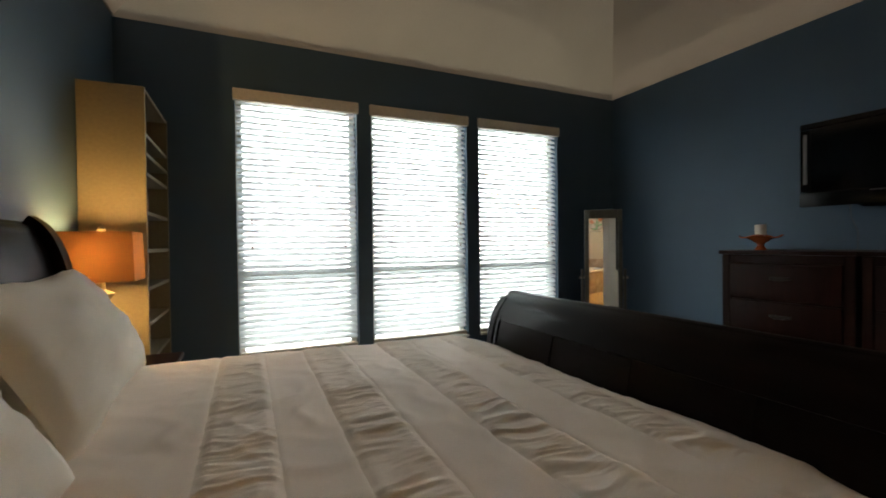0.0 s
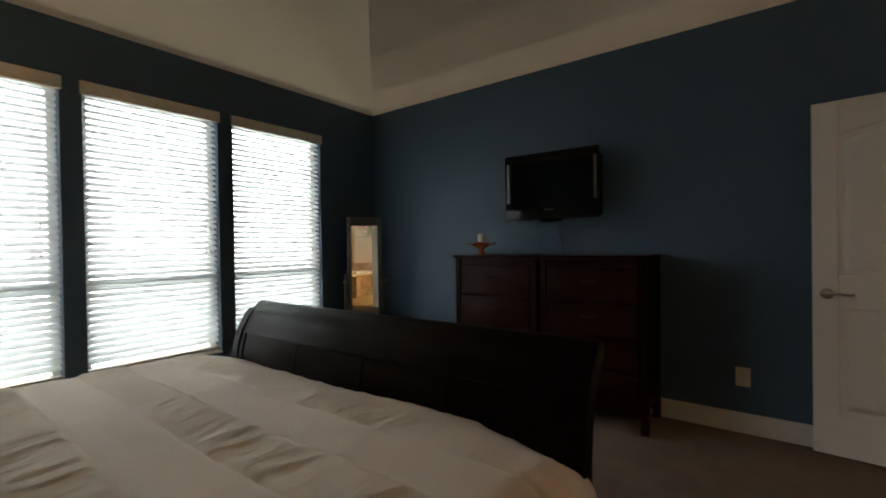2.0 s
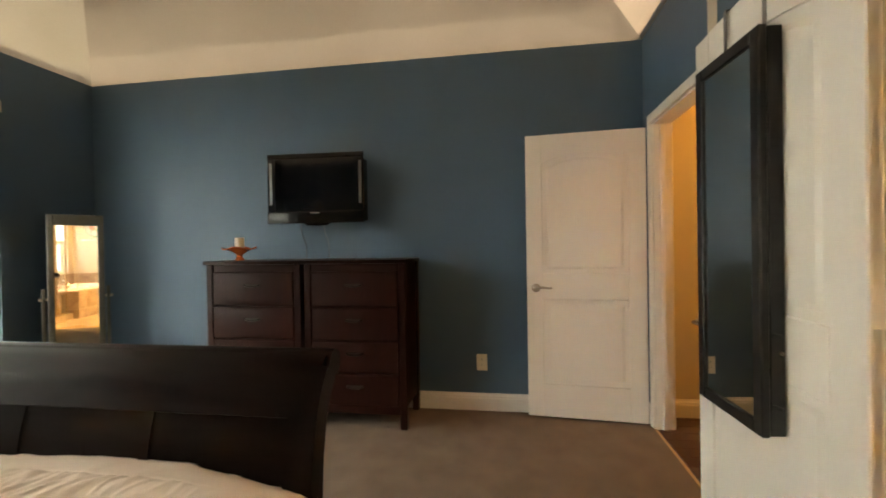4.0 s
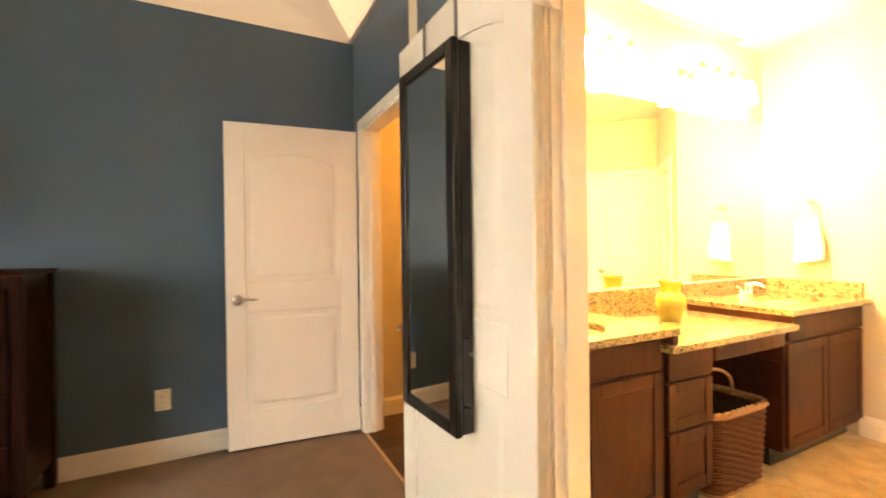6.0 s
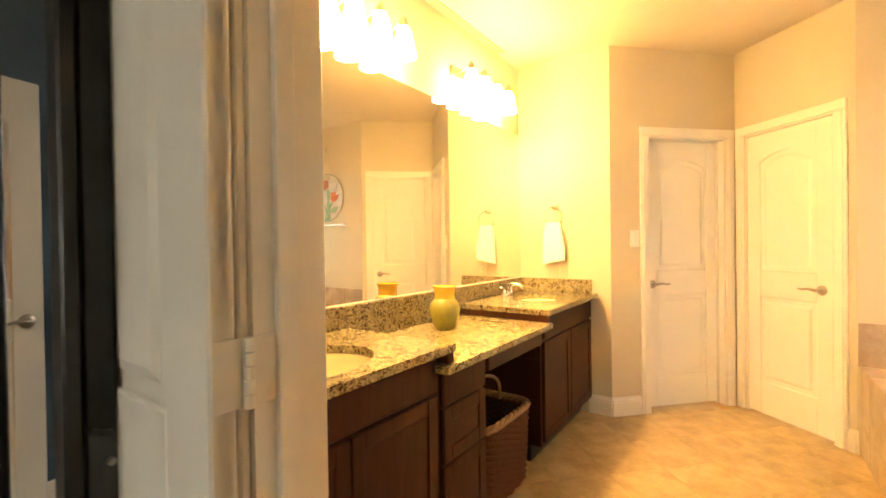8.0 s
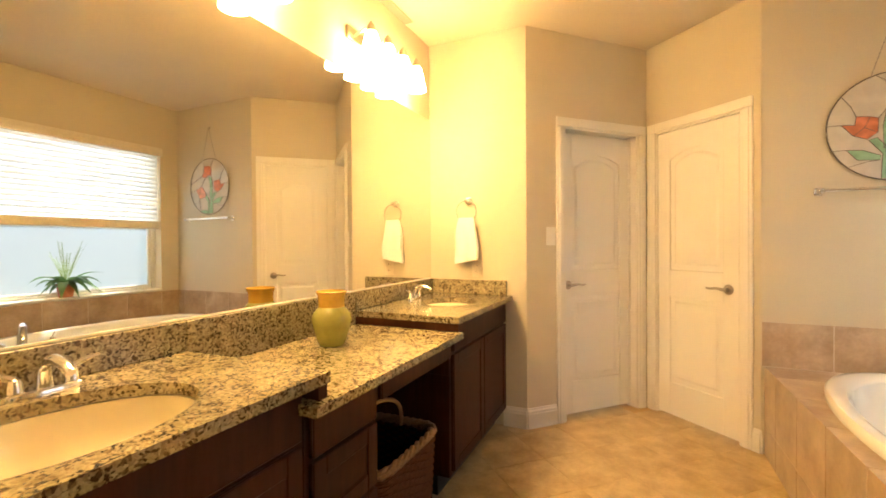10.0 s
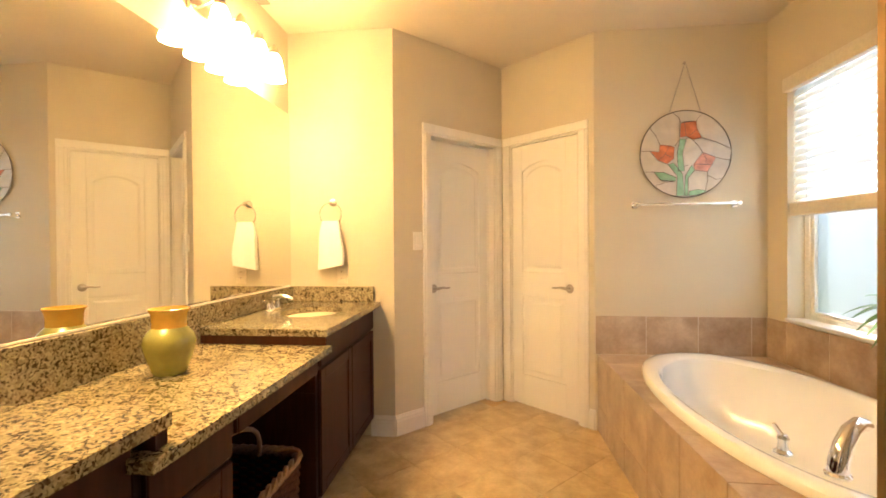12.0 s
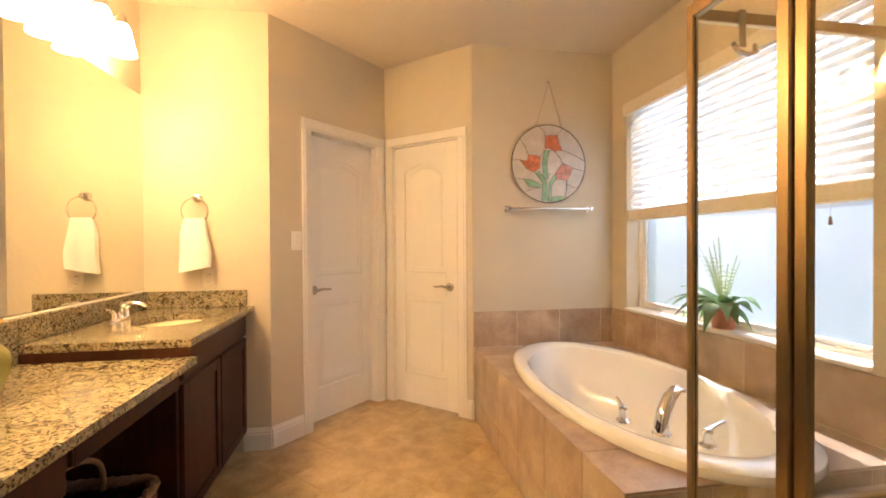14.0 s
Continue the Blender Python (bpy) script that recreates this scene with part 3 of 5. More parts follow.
def blind(name, m, w, z_top, z_bot, pitch, tilt, label, group, stack=0, material=BLIND):
    """Slatted blind hung in the opening, with valance, ladder cords and bottom rail."""
    ob = thing(name, m, label, "blind", group)
    part("valance", boxb(-0.012, w + 0.012, -0.018, 0.022, z_top - 0.078, z_top + 0.004, 0.006, 2), VALANCE, ob, "cream moulded valance")
    part("head_rail", boxb(0.006, w - 0.006, -0.07, -0.02, z_top - 0.055, z_top - 0.008), VALANCE, ob)
    bm = bmesh.new()
    n, half = 4, 0.025
    rows = []
    for top in (0.0014, -0.0014):
        rows.append([[bm.verts.new((x, half * (2 * k / n - 1), 0.0060 * (1 - (2 * k / n - 1) ** 2) + top)) for k in range(n + 1)] for x in (0.008, w - 0.008)])
    for k in range(n):
        bm.faces.new((rows[0][0][k], rows[0][1][k], rows[0][1][k + 1], rows[0][0][k + 1]))
        bm.faces.new((rows[1][0][k], rows[1][0][k + 1], rows[1][1][k + 1], rows[1][1][k]))
    for e in (0, 1):
        for k in range(n):
            bm.faces.new((rows[0][e][k], rows[0][e][k + 1], rows[1][e][k + 1], rows[1][e][k]))
    for k in (0, n):
        bm.faces.new((rows[0][0][k], rows[0][1][k], rows[1][1][k], rows[1][0][k]))
    me = finish(bm, "slat", material, True)
    zs, z = [], z_top - 0.085
    while z > z_bot + 0.03:
        zs.append(z)
        z -= pitch
    rnd = random.Random(int(w * 1000))
    pieces("slat", me, ob, [pose(0, -0.045, z, tilt + rnd.uniform(-0.3, 0.3), 0, 0) for z in zs])
    for k in range(stack):
        pieces("slat", me, ob, [pose(0, -0.045, z_bot + 0.03 + 0.0055 * k, 0, 0, 0)])
    part("bottom_rail", boxb(0.006, w - 0.006, -0.07, -0.02, z_bot - 0.004, z_bot + 0.02 + 0.0 * stack, 0.004), VALANCE, ob)
    for x in (0.13, w - 0.13):
        bm = cyl(bmesh.new(), (x, -0.0185, z_top - 0.08), (x, -0.0185, z_bot), 0.0012, n=5)
        cyl(bm, (x, -0.0715, z_top - 0.08), (x, -0.0715, z_bot), 0.0012, n=5)
        part("ladder_cord", bm, BLIND, ob)
    return ob


for i, (a, b) in enumerate(WIN):
    window_unit("window_%d" % (i + 1), along((b, YN), (a, YN)), b - a, W_Z0, W_Z1, 1.03, "tall double-hung bedroom window", PANE)
    bl = blind("window_blind", along((b, YN), (a, YN)), b - a, W_Z1 + 0.012, W_Z0 + 0.03, 0.0435, -40, "white slatted blind, lowered and nearly closed, backlit", "bedroom blinds")
    for x in ((0.07, 0.11) if i else (0.10, b - a - 0.1)):
        for z in (1.22, 1.4):
            part("cord_tassel", cyl(bmesh.new(), (x, 0.0, z), (x, 0.0, z + 0.03), 0.006, 0.003, 8), RIMW, bl, "small wooden cord tassel")
            part("pull_cord", cyl(bmesh.new(), (x, 0.0, z + 0.03), (x, -0.004, W_Z1 - 0.05), 0.0011, n=5), BLIND, bl)

# outside: the ground and the bright distance
solid("ground", boxb(-400, 400, -400, 400, -0.4, -0.25), GRASS, "green lawn outside", "ground")
solid("backdrop", boxb(-6.5, 2.2, 6.0, 6.02, -0.25, 4.0), DAY, "bright hazy daylight beyond the windows", "backdrop")


# ---------------------------------------------------------------- bed
def curved(p, k=4):
    """Catmull-Rom through the given points."""
    q = [Vector(a) for a in [p[0], *p, p[-1]]]
    out = []
    for i in range(1, len(q) - 2):
        for j in range(k):
            t = j / k
            out.append(0.5 * (2 * q[i] + (q[i + 1] - q[i - 1]) * t + (2 * q[i - 1] - 5 * q[i] + 4 * q[i + 1] - q[i + 2]) * t * t + (3 * q[i] - q[i - 1] - 3 * q[i + 1] + q[i + 2]) * t ** 3))
    return out + [q[-1]]


def sleigh(bm, y0, y1, prof, thick):
    prof = curved(prof)
    """A board that follows a curved profile in x and z, from y0 to y1; thick is towards +x."""
    n = len(prof)
    nor = []
    for i in range(n):
        a, b = Vector(prof[max(i - 1, 0)]), Vector(prof[min(i + 1, n - 1)])
        d = (b - a).normalized()
        nor.append(Vector((d.y, -d.x)))
    inner = [Vector(p) for p in prof]
    outer = [Vector(p) + nor[i] * thick for i, p in enumerate(prof)]
    loop = inner + outer[::-1]
    a = [bm.verts.new((p.x, y0, p.y)) for p in loop]
    b = [bm.verts.new((p.x, y1, p.y)) for p in loop]
    for i in range(len(loop)):
        j = (i + 1) % len(loop)
        bm.faces.new((a[i], a[j], b[j], b[i]))
    for ring, flip in ((a, 1), (b, -1)):
        for i in range(n - 1):
            q = [ring[i], ring[i + 1], ring[2 * n - 2 - i], ring[2 * n - 1 - i]]
            bm.faces.new(q[::flip])
    return bm


bed = thing("bed", pose(0, 0, 0), "black-brown wooden sleigh bed", "bed")
FOOT = [(-2.335, 0.18), (-2.335, 0.45), (-2.333, 0.62), (-2.322, 0.74), (-2.298, 0.84), (-2.262, 0.91), (-2.225, 0.952), (-2.19, 0.972)]
FY0, FY1 = 1.44, 3.17
fb = part("footboard", sleigh(bmesh.new(), FY0, FY1, FOOT, 0.032), BEDW, bed)
part("top_roll", cyl(bmesh.new(), (-2.175, FY0 - 0.012, 0.945), (-2.175, FY1 + 0.012, 0.945), 0.036, n=24), BEDW, fb)
rail_prof = [(x - 0.008, z) for x, z in FOOT]
part("top_rail", sleigh(bmesh.new(), FY0 + 0.06, FY1 - 0.06, rail_prof[4:], 0.02), BEDW, fb, smooth=True)
for y in (FY0, 1.872, 2.268, 2.685, FY1 - 0.06):
    w = 0.06 if y in (FY0, FY1 - 0.06) else 0.03
    part("stile", sleigh(bmesh.new(), y, y + w, rail_prof if w > 0.05 else [(x + 0.004, z) for x, z in rail_prof[:5]], 0.02), BEDW, fb, smooth=True)
for y in (FY0 - 0.02, FY1 - 0.03):
    part("post", sleigh(bmesh.new(), y, y + 0.05, [(-2.345, 0.0)] + [(x - 0.014, z) for x, z in FOOT[1:-1]], 0.062), BEDW, fb)
HEAD = [(-4.085, 0.2), (-4.085, 0.8), (-4.092, 1.0), (-4.105, 1.12), (-4.128, 1.22), (-4.16, 1.285), (-4.19, 1.31)]
hb = part("headboard", sleigh(bmesh.new(), 1.44, 3.21, HEAD, -0.0 + 0.03), BEDW, bed)
hb.location.x = -0.034
part("top_roll", cyl(bmesh.new(), (-4.165, 1.43, 1.285), (-4.165, 3.22, 1.285), 0.04, n=24), BEDW, hb)
for y in (1.43, 3.16):
    part("post", sleigh(bmesh.new(), y, y + 0.06, [(x + 0.012, z) for x, z in HEAD], 0.055), BEDW, hb)
part("panel_rail", boxb(-4.082, -4.070, 1.5, 3.15, 1.0, 1.06, 0.004), BEDW, hb)
for y in (1.46, 3.13):
    part("side_rail", boxb(-4.08, -2.34, y, y + 0.03, 0.22, 0.42, 0.004), BEDW, bed)
part("mattress", boxb(-4.07, -2.36, 1.51, 3.11, 0.3, 0.70, 0.05, 3), PILLOWC, bed, "white mattress")
RUCHE = [(-4.02, -3.86), (-3.60, -3.425), (-3.285, -3.105), (-2.95, -2.775), (-2.63, -2.46)]


def spread_height(x, y, ruche=False):
    z = 0.775 + 0.012 * math.sin(2.1 * x + 0.6) * math.sin(1.7 * y) + 0.01 * noise.noise((x * 1.7, y * 1.7, 3))
    foot = max(0.0, min(1.0, (x + 2.62) / 0.28))
    z -= 0.055 * foot * foot + 0.06 * foot * foot * max(0, (1.75 - y) / 0.35)
    z += 0.004 * noise.noise((x * 5, y * 9, 0)) + 0.004 * max(0.0, 1 - 4 * abs(noise.noise((x * 6 + 2, y * 8, 17))))
    band = 0.0
    for a, b in RUCHE:
        band = max(band, min(1.0, max(0.0, min(x - a, b - x) / 0.03)))
    band = band * band * (3 - 2 * band)
    if not ruche:
        return z - 0.009 * band
    warp = 0.9 * noise.noise((x * 3, y * 3, 5)) + 0.35 * noise.noise((x * 9, y * 9, 8))
    lone = max(0.0, 1 - 3.0 * abs(noise.noise((x * 3.2 + 7, y * 22 + warp * 2.4, 2))))
    fine = max(0.0, 1 - 2.6 * abs(noise.noise((x * 4.5 + 1, y * 40 + warp * 3.0, 4))))
    puff = 0.5 + 0.5 * noise.noise((x * 7, y * 7, 12))
    return z - 0.0025 + band * (0.0035 + 0.0058 * lone * (0.3 + puff) + 0.0026 * fine + 0.003 * puff)


def draped(x, s, ruche=False):
    """A point of the spread: x along the bed, s the length across it from the middle line."""
    if abs(s) < 0.855:
        return x, 2.325 + s, spread_height(x, 2.325 + s, ruche)
    o, r = abs(s) - 0.855, 0.075
    if o < r * 1.57:
        dy, dz = r * math.sin(o / r), r * (1 - math.cos(o / r))
    else:
        dy, dz = r + 0.05 * (o - r * 1.57), r + (o - r * 1.57)
    flat = spread_height(x, 2.325 + math.copysign(0.855, s))
    lift = spread_height(x, 2.325 + s, ruche) - spread_height(x, 2.325 + s) if ruche else 0.0
    k = min(1, o / (r * 1.57))
    fold = 0.012 * math.sin(x * 21 + 2 * math.sin(x * 5)) * min(1, o / 0.2)
    return x, 2.325 + math.copysign(0.855 + dy + fold + lift * k, s), flat - dz + lift * (1 - k)


def spread_mesh(name, parent, x0, x1, nx, ny, ruche):
    vs = [draped(x0 + (x1 - x0) * i / nx, -1.375 + 2.75 * j / ny, ruche) for j in range(ny + 1) for i in range(nx + 1)]
    n = nx + 1
    me = bpy.data.meshes.new(name)
    me.from_pydata(vs, [], [(j * n + i, j * n + i + 1, j * n + n + i + 1, j * n + n + i) for j in range(ny) for i in range(nx)])
    me.materials.append(SPREAD)
    me.polygons.foreach_set("use_smooth", [True] * len(me.polygons))
    ob = new(name, me)
    ob.parent = parent
    sol = ob.modifiers.new("thickness", "SOLIDIFY")
    sol.thickness, sol.offset = 0.006, -1
    return ob


bs = thing("bedspread", pose(0, 0, 0), "cream cotton bedspread with ruched bands, on the bed", "bedspread")
spread_mesh("cover", bs, -4.05, -2.322, 150, 160, False)
for a, b in RUCHE:
    tagged(spread_mesh("ruched_band", bs, a - 0.004, b + 0.004, 26, 620, True), "gathered, wrinkled cotton band")


def pillow(name, m, w, h, t, label, seed):
    bm = bmesh.new()
    n = 26
    grids = []
    for sgn in (1, -1):
        g = []
        for j in range(n + 1):
            row = []
            for i in range(n + 1):
                u, v = 2 * i / n - 1, 2 * j / n - 1
                prof = max(0.0, (1 - abs(u) ** 2.6) * (1 - abs(v) ** 2.6)) ** 0.5
                px, pz = 1 - 0.10 * (1 - v * v), 1 - 0.13 * (1 - u * u)
                wr = 0.018 * noise.noise((u * 2.5 + seed, v * 2.5, sgn)) + 0.014 * noise.noise((u * 7 + seed, v * 5, sgn)) + 0.02 * abs(noise.noise((u * 3 + v * 3 + seed, u * 1.5 - v * 2, 9)))
                row.append(bm.verts.new((u * w / 2 * px, sgn * (t / 2 * prof + wr * prof), v * h / 2 * pz)))
            g.append(row)
        for j in range(n):
            for i in range(n):
                bm.faces.new((g[j][i], g[j][i + 1], g[j + 1][i + 1], g[j + 1][i]))
    bmesh.ops.remove_doubles(bm, verts=bm.verts[:], dist=0.0005)
    ob = new(name, finish(bm, name, PILLOWC, True))
    ob.matrix_world = m
    return tagged(ob, label, "pillow", "bed pillows")


pillow("pillow", pose(-3.965, 2.80, 0.965, -30, 0, 92), 0.92, 0.47, 0.19, "plump cream pillow leaning on the headboard", 1.0)
pillow("pillow", pose(-3.95, 1.87, 0.955, -33, 0, 88), 0.88, 0.47, 0.19, "cream pillow leaning on the headboard beside another", 5.0)

# ---------------------------------------------------------------- nightstand, lamp, bookcase
ns = thing("nightstand", pose(-4.22, 3.36, 0), "dark wooden nightstand beside the bed", "nightstand")
part("body", boxb(0.01, 0.40, 0.01, 0.46, 0.1, 0.66, 0.004), BEDW, ns)
part("top", boxb(0, 0.42, 0, 0.47, 0.66, 0.69, 0.006), BEDW, ns)
for z in (0.14, 0.40):
    d = part("drawer", boxb(0.401, 0.418, 0.03, 0.44, z, z + 0.23, 0.004), BEDW, ns)
    part("knob", lathe(bmesh.new(), [(0, 0), (0.012, 0.004), (0.014, 0.018), (0, 0.024)], 14, pose(0.418, 0.235, z + 0.115, 0, 90, 0)), NICKEL, d)
for x in (0.015, 0.365):
    for y in (0.015, 0.415):
        part("leg", boxb(x, x + 0.04, y, y + 0.04, 0, 0.1), BEDW, ns)
lp = thing("table_lamp", pose(-4.085, 3.60, 0.69), "lit table lamp with an orange rectangular shade", "lamp")
part("base", lathe(bmesh.new(), [(0, 0), (0.075, 0), (0.075, 0.015), (0.03, 0.03), (0.05, 0.09), (0.065, 0.16), (0.05, 0.24), (0.02, 0.29), (0.03, 0.325), (0.045, 0.335), (0.045, 0.345), (0.012, 0.36), (0.008, 0.42), (0, 0.42)], 24), CREAM, lp, "cream turned base")
bm = bmesh.new()
for k, (w, d, z) in enumerate(((0.142, 0.11, 0.40), (0.135, 0.103, 0.62))):
    for sx, sy in ((-1, -1), (1, -1), (1, 1), (-1, 1)):
        bm.verts.new((sx * w, sy * d, z))
bm.verts.ensure_lookup_table()
for i in range(4):
    j = (i + 1) % 4
    bm.faces.new((bm.verts[i], bm.verts[j], bm.verts[4 + j], bm.verts[4 + i]))
bmesh.ops.solidify(bm, geom=bm.faces[:], thickness=0.003)
part("shade", bm, SHADEC, lp, "orange fabric shade")
part("harp", tube(bmesh.new(), [(0, 0, 0.42), (0.04, 0, 0.46), (0.045, 0, 0.54), (0.02, 0, 0.60), (0, 0, 0.625)], 0.0025, 6), NICKEL, lp)
part("finial", lathe(bmesh.new(), [(0, 0.62), (0.012, 0.622), (0.016, 0.635), (0.006, 0.645), (0, 0.65)], 14), CREAM, lp)
part("bulb", lathe(bmesh.new(), [(0, 0.425), (0.016, 0.43), (0.02, 0.45), (0.022, 0.52), (0.02, 0.585), (0, 0.597)], 16), TABLEGLOW, lp, "glowing bulb")

bc = thing("bookcase", pose(-4.245, 3.87, 0), "tall cream open bookcase, sparsely filled", "bookcase")
D, L, TOP = 0.285, 0.69, 2.07
part("side_panel", boxb(0, D, 0, 0.022, 0, TOP, 0.002), CREAM, bc)
part("side_panel", boxb(0, D, L - 0.022, L, 0, TOP, 0.002), CREAM, bc)
for z in (0.08, 0.42, 0.62, 0.82, 1.01, 1.21, 1.41, 1.617, 1.72, 1.82, TOP - 0.02):
    part("shelf", boxb(0.008, D - 0.003, 0.0225, L - 0.0225, z, z + 0.02, 0.002), CREAM, bc)
rnd = random.Random(11)
for z, n in ((1.03, 8), (1.23, 7), (1.43, 8), (0.84, 9), (0.64, 8), (0.44, 9), (1.84, 7)):
    y = 0.05
    for k in range(n):
        w, h = rnd.uniform(0.025, 0.06), rnd.uniform(0.11, 0.165)
        bk = new("book", finish(boxb(-4.21, -4.21 + rnd.uniform(0.13, 0.19), 3.87 + y, 3.87 + y + w, z, z + h, 0.003), "book", BOOKD))
        tagged(bk, "dark book standing on the bookcase", "book", "books on the bookcase")
        y += w + rnd.choice((0.002, 0.003, 0.003, 0.03))
        if y > 0.6:
            break

# ---------------------------------------------------------------- chests, bowl, TV
def chest(name, m, w, label):
    ob = thing(name, m, label, "chest", "pair of chests")
    d, h = 0.42, 1.17
    part("body", boxb(0.045, w - 0.045, 0.012, d - 0.005, 0.13, h - 0.028), CHESTW, ob)
    part("top", boxb(-0.012, w + 0.012, -0.02, d, h - 0.026, h, 0.006, 2), CHESTW, ob)
    for x in (0.0, w - 0.05):
        for y in (0.0, d - 0.052):
            part("leg", boxb(x, x + 0.05, y, y + 0.05, 0.0, h - 0.027, 0.004), CHESTW, ob)
    for x in (0.012, w - 0.018):
        part("side_panel", boxb(x, x + 0.006, 0.05, d - 0.052, 0.14, h - 0.028), CHESTW, ob)
    part("apron", boxb(0.05, w - 0.05, 0.006, 0.02, 0.10, 0.155, 0.003), CHESTW, ob)
    z, gap = 0.165, 0.012
    for k, hh in enumerate((0.215, 0.215, 0.225, 0.235)):
        dr = part("drawer", boxb(0.056, w - 0.056, -0.006, 0.011, z, z + hh, 0.005, 2), CHESTW, ob)
        part("drawer_lip", boxb(0.056, w - 0.056, -0.011, -0.0062, z + hh - 0.014, z + hh, 0.002), CHESTW, dr)
        zc = z + hh * 0.58
        bm = tube(bmesh.new(), [(w / 2 - 0.055, -0.006, zc + 0.004), (w / 2 - 0.05, -0.022, zc), (w / 2 - 0.02, -0.026, zc - 0.008), (w / 2 + 0.02, -0.026, zc - 0.008), (w / 2 + 0.05, -0.022, zc), (w / 2 + 0.055, -0.006, zc + 0.004)], 0.0045, 8)
        box(bm, w / 2 - 0.064, w / 2 + 0.064, -0.0085, -0.0055, zc - 0.008, zc + 0.012, 0.001)
        part("handle", bm, BRONZE, dr, "dark bronze bail handle")
        z += hh + gap
    return ob


chest("chest_of_drawers", pose(-0.435, 2.398, 0, 0, 0, -90), 0.735, "dark cherry chest of four drawers on carpet")
chest("chest_of_drawers", pose(-0.435, 3.160, 0, 0, 0, -90), 0.735, "dark cherry chest of four drawers with a bowl on top")
bw = thing("bowl", pose(-0.27, 3.0, 1.17), "flared orange glazed bowl on the chest", "bowl")
bm = lathe(bmesh.new(), [(0, 0), (0.036, 0), (0.03, 0.012), (0.018, 0.03), (0.022, 0.045), (0.06, 0.07), (0.105, 0.088), (0.125, 0.092), (0.122, 0.098), (0.1, 0.094), (0.055, 0.078), (0, 0.06)], 32)
for v in bm.verts:
    r = math.hypot(v.co.x, v.co.y)
    if r > 0.08:
        v.co.z += 0.010 * math.sin(4 * math.atan2(v.co.y, v.co.x)) * (r - 0.08) / 0.045
part("dish", bm, BOWLC, bw)
cd = thing("candle", pose(-0.27, 3.0, 1.235), "short ivory pillar candle in the bowl", "candle")
part("wax", lathe(bmesh.new(), [(0, 0), (0.032, 0), (0.033, 0.105), (0.029, 0.11), (0, 0.104)], 24), WAX, cd)
part("wick", cyl(bmesh.new(), (0, 0, 0.1), (0.002, 0, 0.122), 0.0012, n=5), BLACK, cd)

tv = thing("television", pose(-0.165, 2.415, 1.71, 0, 0, 2.0), "black flat television on a wall bracket", "television")
W2 = 0.382
part("cabinet", boxb(-0.025, 0.105, -W2 + 0.008, W2 - 0.008, -0.25, 0.225, 0.02, 2), PLASTIC, tv)
bz = part("bezel", boxb(-0.034, -0.024, -W2, W2, 0.232, 0.268, 0.004), PLASTIC, tv)
part("bezel_side", boxb(-0.034, -0.024, -W2, -W2 + 0.058, -0.17, 0.231, 0.004), PLASTIC, bz)
part("bezel_side", boxb(-0.034, -0.024, W2 - 0.058, W2, -0.17, 0.231, 0.004), PLASTIC, bz)
part("speaker_bar", boxb(-0.046, -0.02, -W2, W2, -0.265, -0.171, 0.012, 2), PLASTIC, tv)
part("screen", boxb(-0.030, -0.0255, -W2 + 0.058, W2 - 0.058, -0.17, 0.232), SCREEN, tv, "dark glossy screen")
part("badge", boxb(-0.0475, -0.046, -0.035, 0.035, -0.19, -0.182), SILVER, tv, "small silver badge")
part("sensor_strip", boxb(-0.0352, -0.034, -W2 + 0.018, -W2 + 0.038, -0.12, 0.2), SILVER, tv, "silver speaker strip")
part("sensor_strip", boxb(-0.0352, -0.034, W2 - 0.038, W2 - 0.018, -0.12, 0.2), SILVER, tv, "silver speaker strip")
part("lower_lip", lathe(bmesh.new(), [(0, -0.285), (0.05, -0.28), (0.07, -0.262), (0.0, -0.262)], 20, sx=0.5, sy=1.6), PLASTIC, tv)
part("wall_bracket", boxb(0.105, 0.163, -0.1, 0.1, -0.1, 0.1, 0.004), LEAD, tv)
for y in (-0.03, 0.16):
    part("cable", tube(bmesh.new(), [(0.05, y, -0.22), (0.09, y + 0.01, -0.33), (0.13, y - 0.01, -0.43), (0.15, y, -0.54)], 0.004, 6), CABLE, tv, "grey cable hanging behind the chest")

# ---------------------------------------------------------------- standing mirror
cm = thing("standing_mirror", pose(-0.40, 4.31, 0, 0, 0, -34.4), "narrow pewter-framed standing mirror in the corner", "mirror")
hw = 0.172
z0, z1 = 0.13, 1.547
frm = part("frame", boxb(-hw, -hw + 0.04, -0.015, 0.015, z0, z1, 0.006), GREYF, cm)
part("frame_side", boxb(hw - 0.04, hw, -0.015, 0.015, z0, z1, 0.006), GREYF, frm)
part("frame_top", boxb(-hw + 0.04, hw - 0.04, -0.015, 0.015, z1 - 0.085, z1, 0.006), GREYF, frm)
part("frame_bottom", boxb(-hw + 0.04, hw - 0.04, -0.015, 0.015, z0, z0 + 0.04, 0.006), GREYF, frm)
part("glass", boxb(-hw + 0.039, hw - 0.039, -0.006, -0.002, z0 + 0.039, z1 - 0.084), MIRROR, cm, "clear mirror glass")
part("backing", boxb(-hw + 0.03, hw - 0.03, 0.0, 0.008, z0 + 0.03, z1 - 0.04), BLACK, cm)
for s in (-1, 1):
    post = part("post", boxb(s * (hw + 0.022) - 0.012, s * (hw + 0.022) + 0.012, -0.012, 0.012, 0.04, 0.98, 0.004), GREYF, cm)
    part("knob", cyl(bmesh.new(), (s * (hw + 0.001), 0, 0.9), (s * (hw + 0.05), 0, 0.9), 0.012), NICKEL, post)
    part("foot", boxb(s * (hw + 0.022) - 0.014, s * (hw + 0.022) + 0.014, -0.15, 0.12, 0, 0.04, 0.006), GREYF, cm)


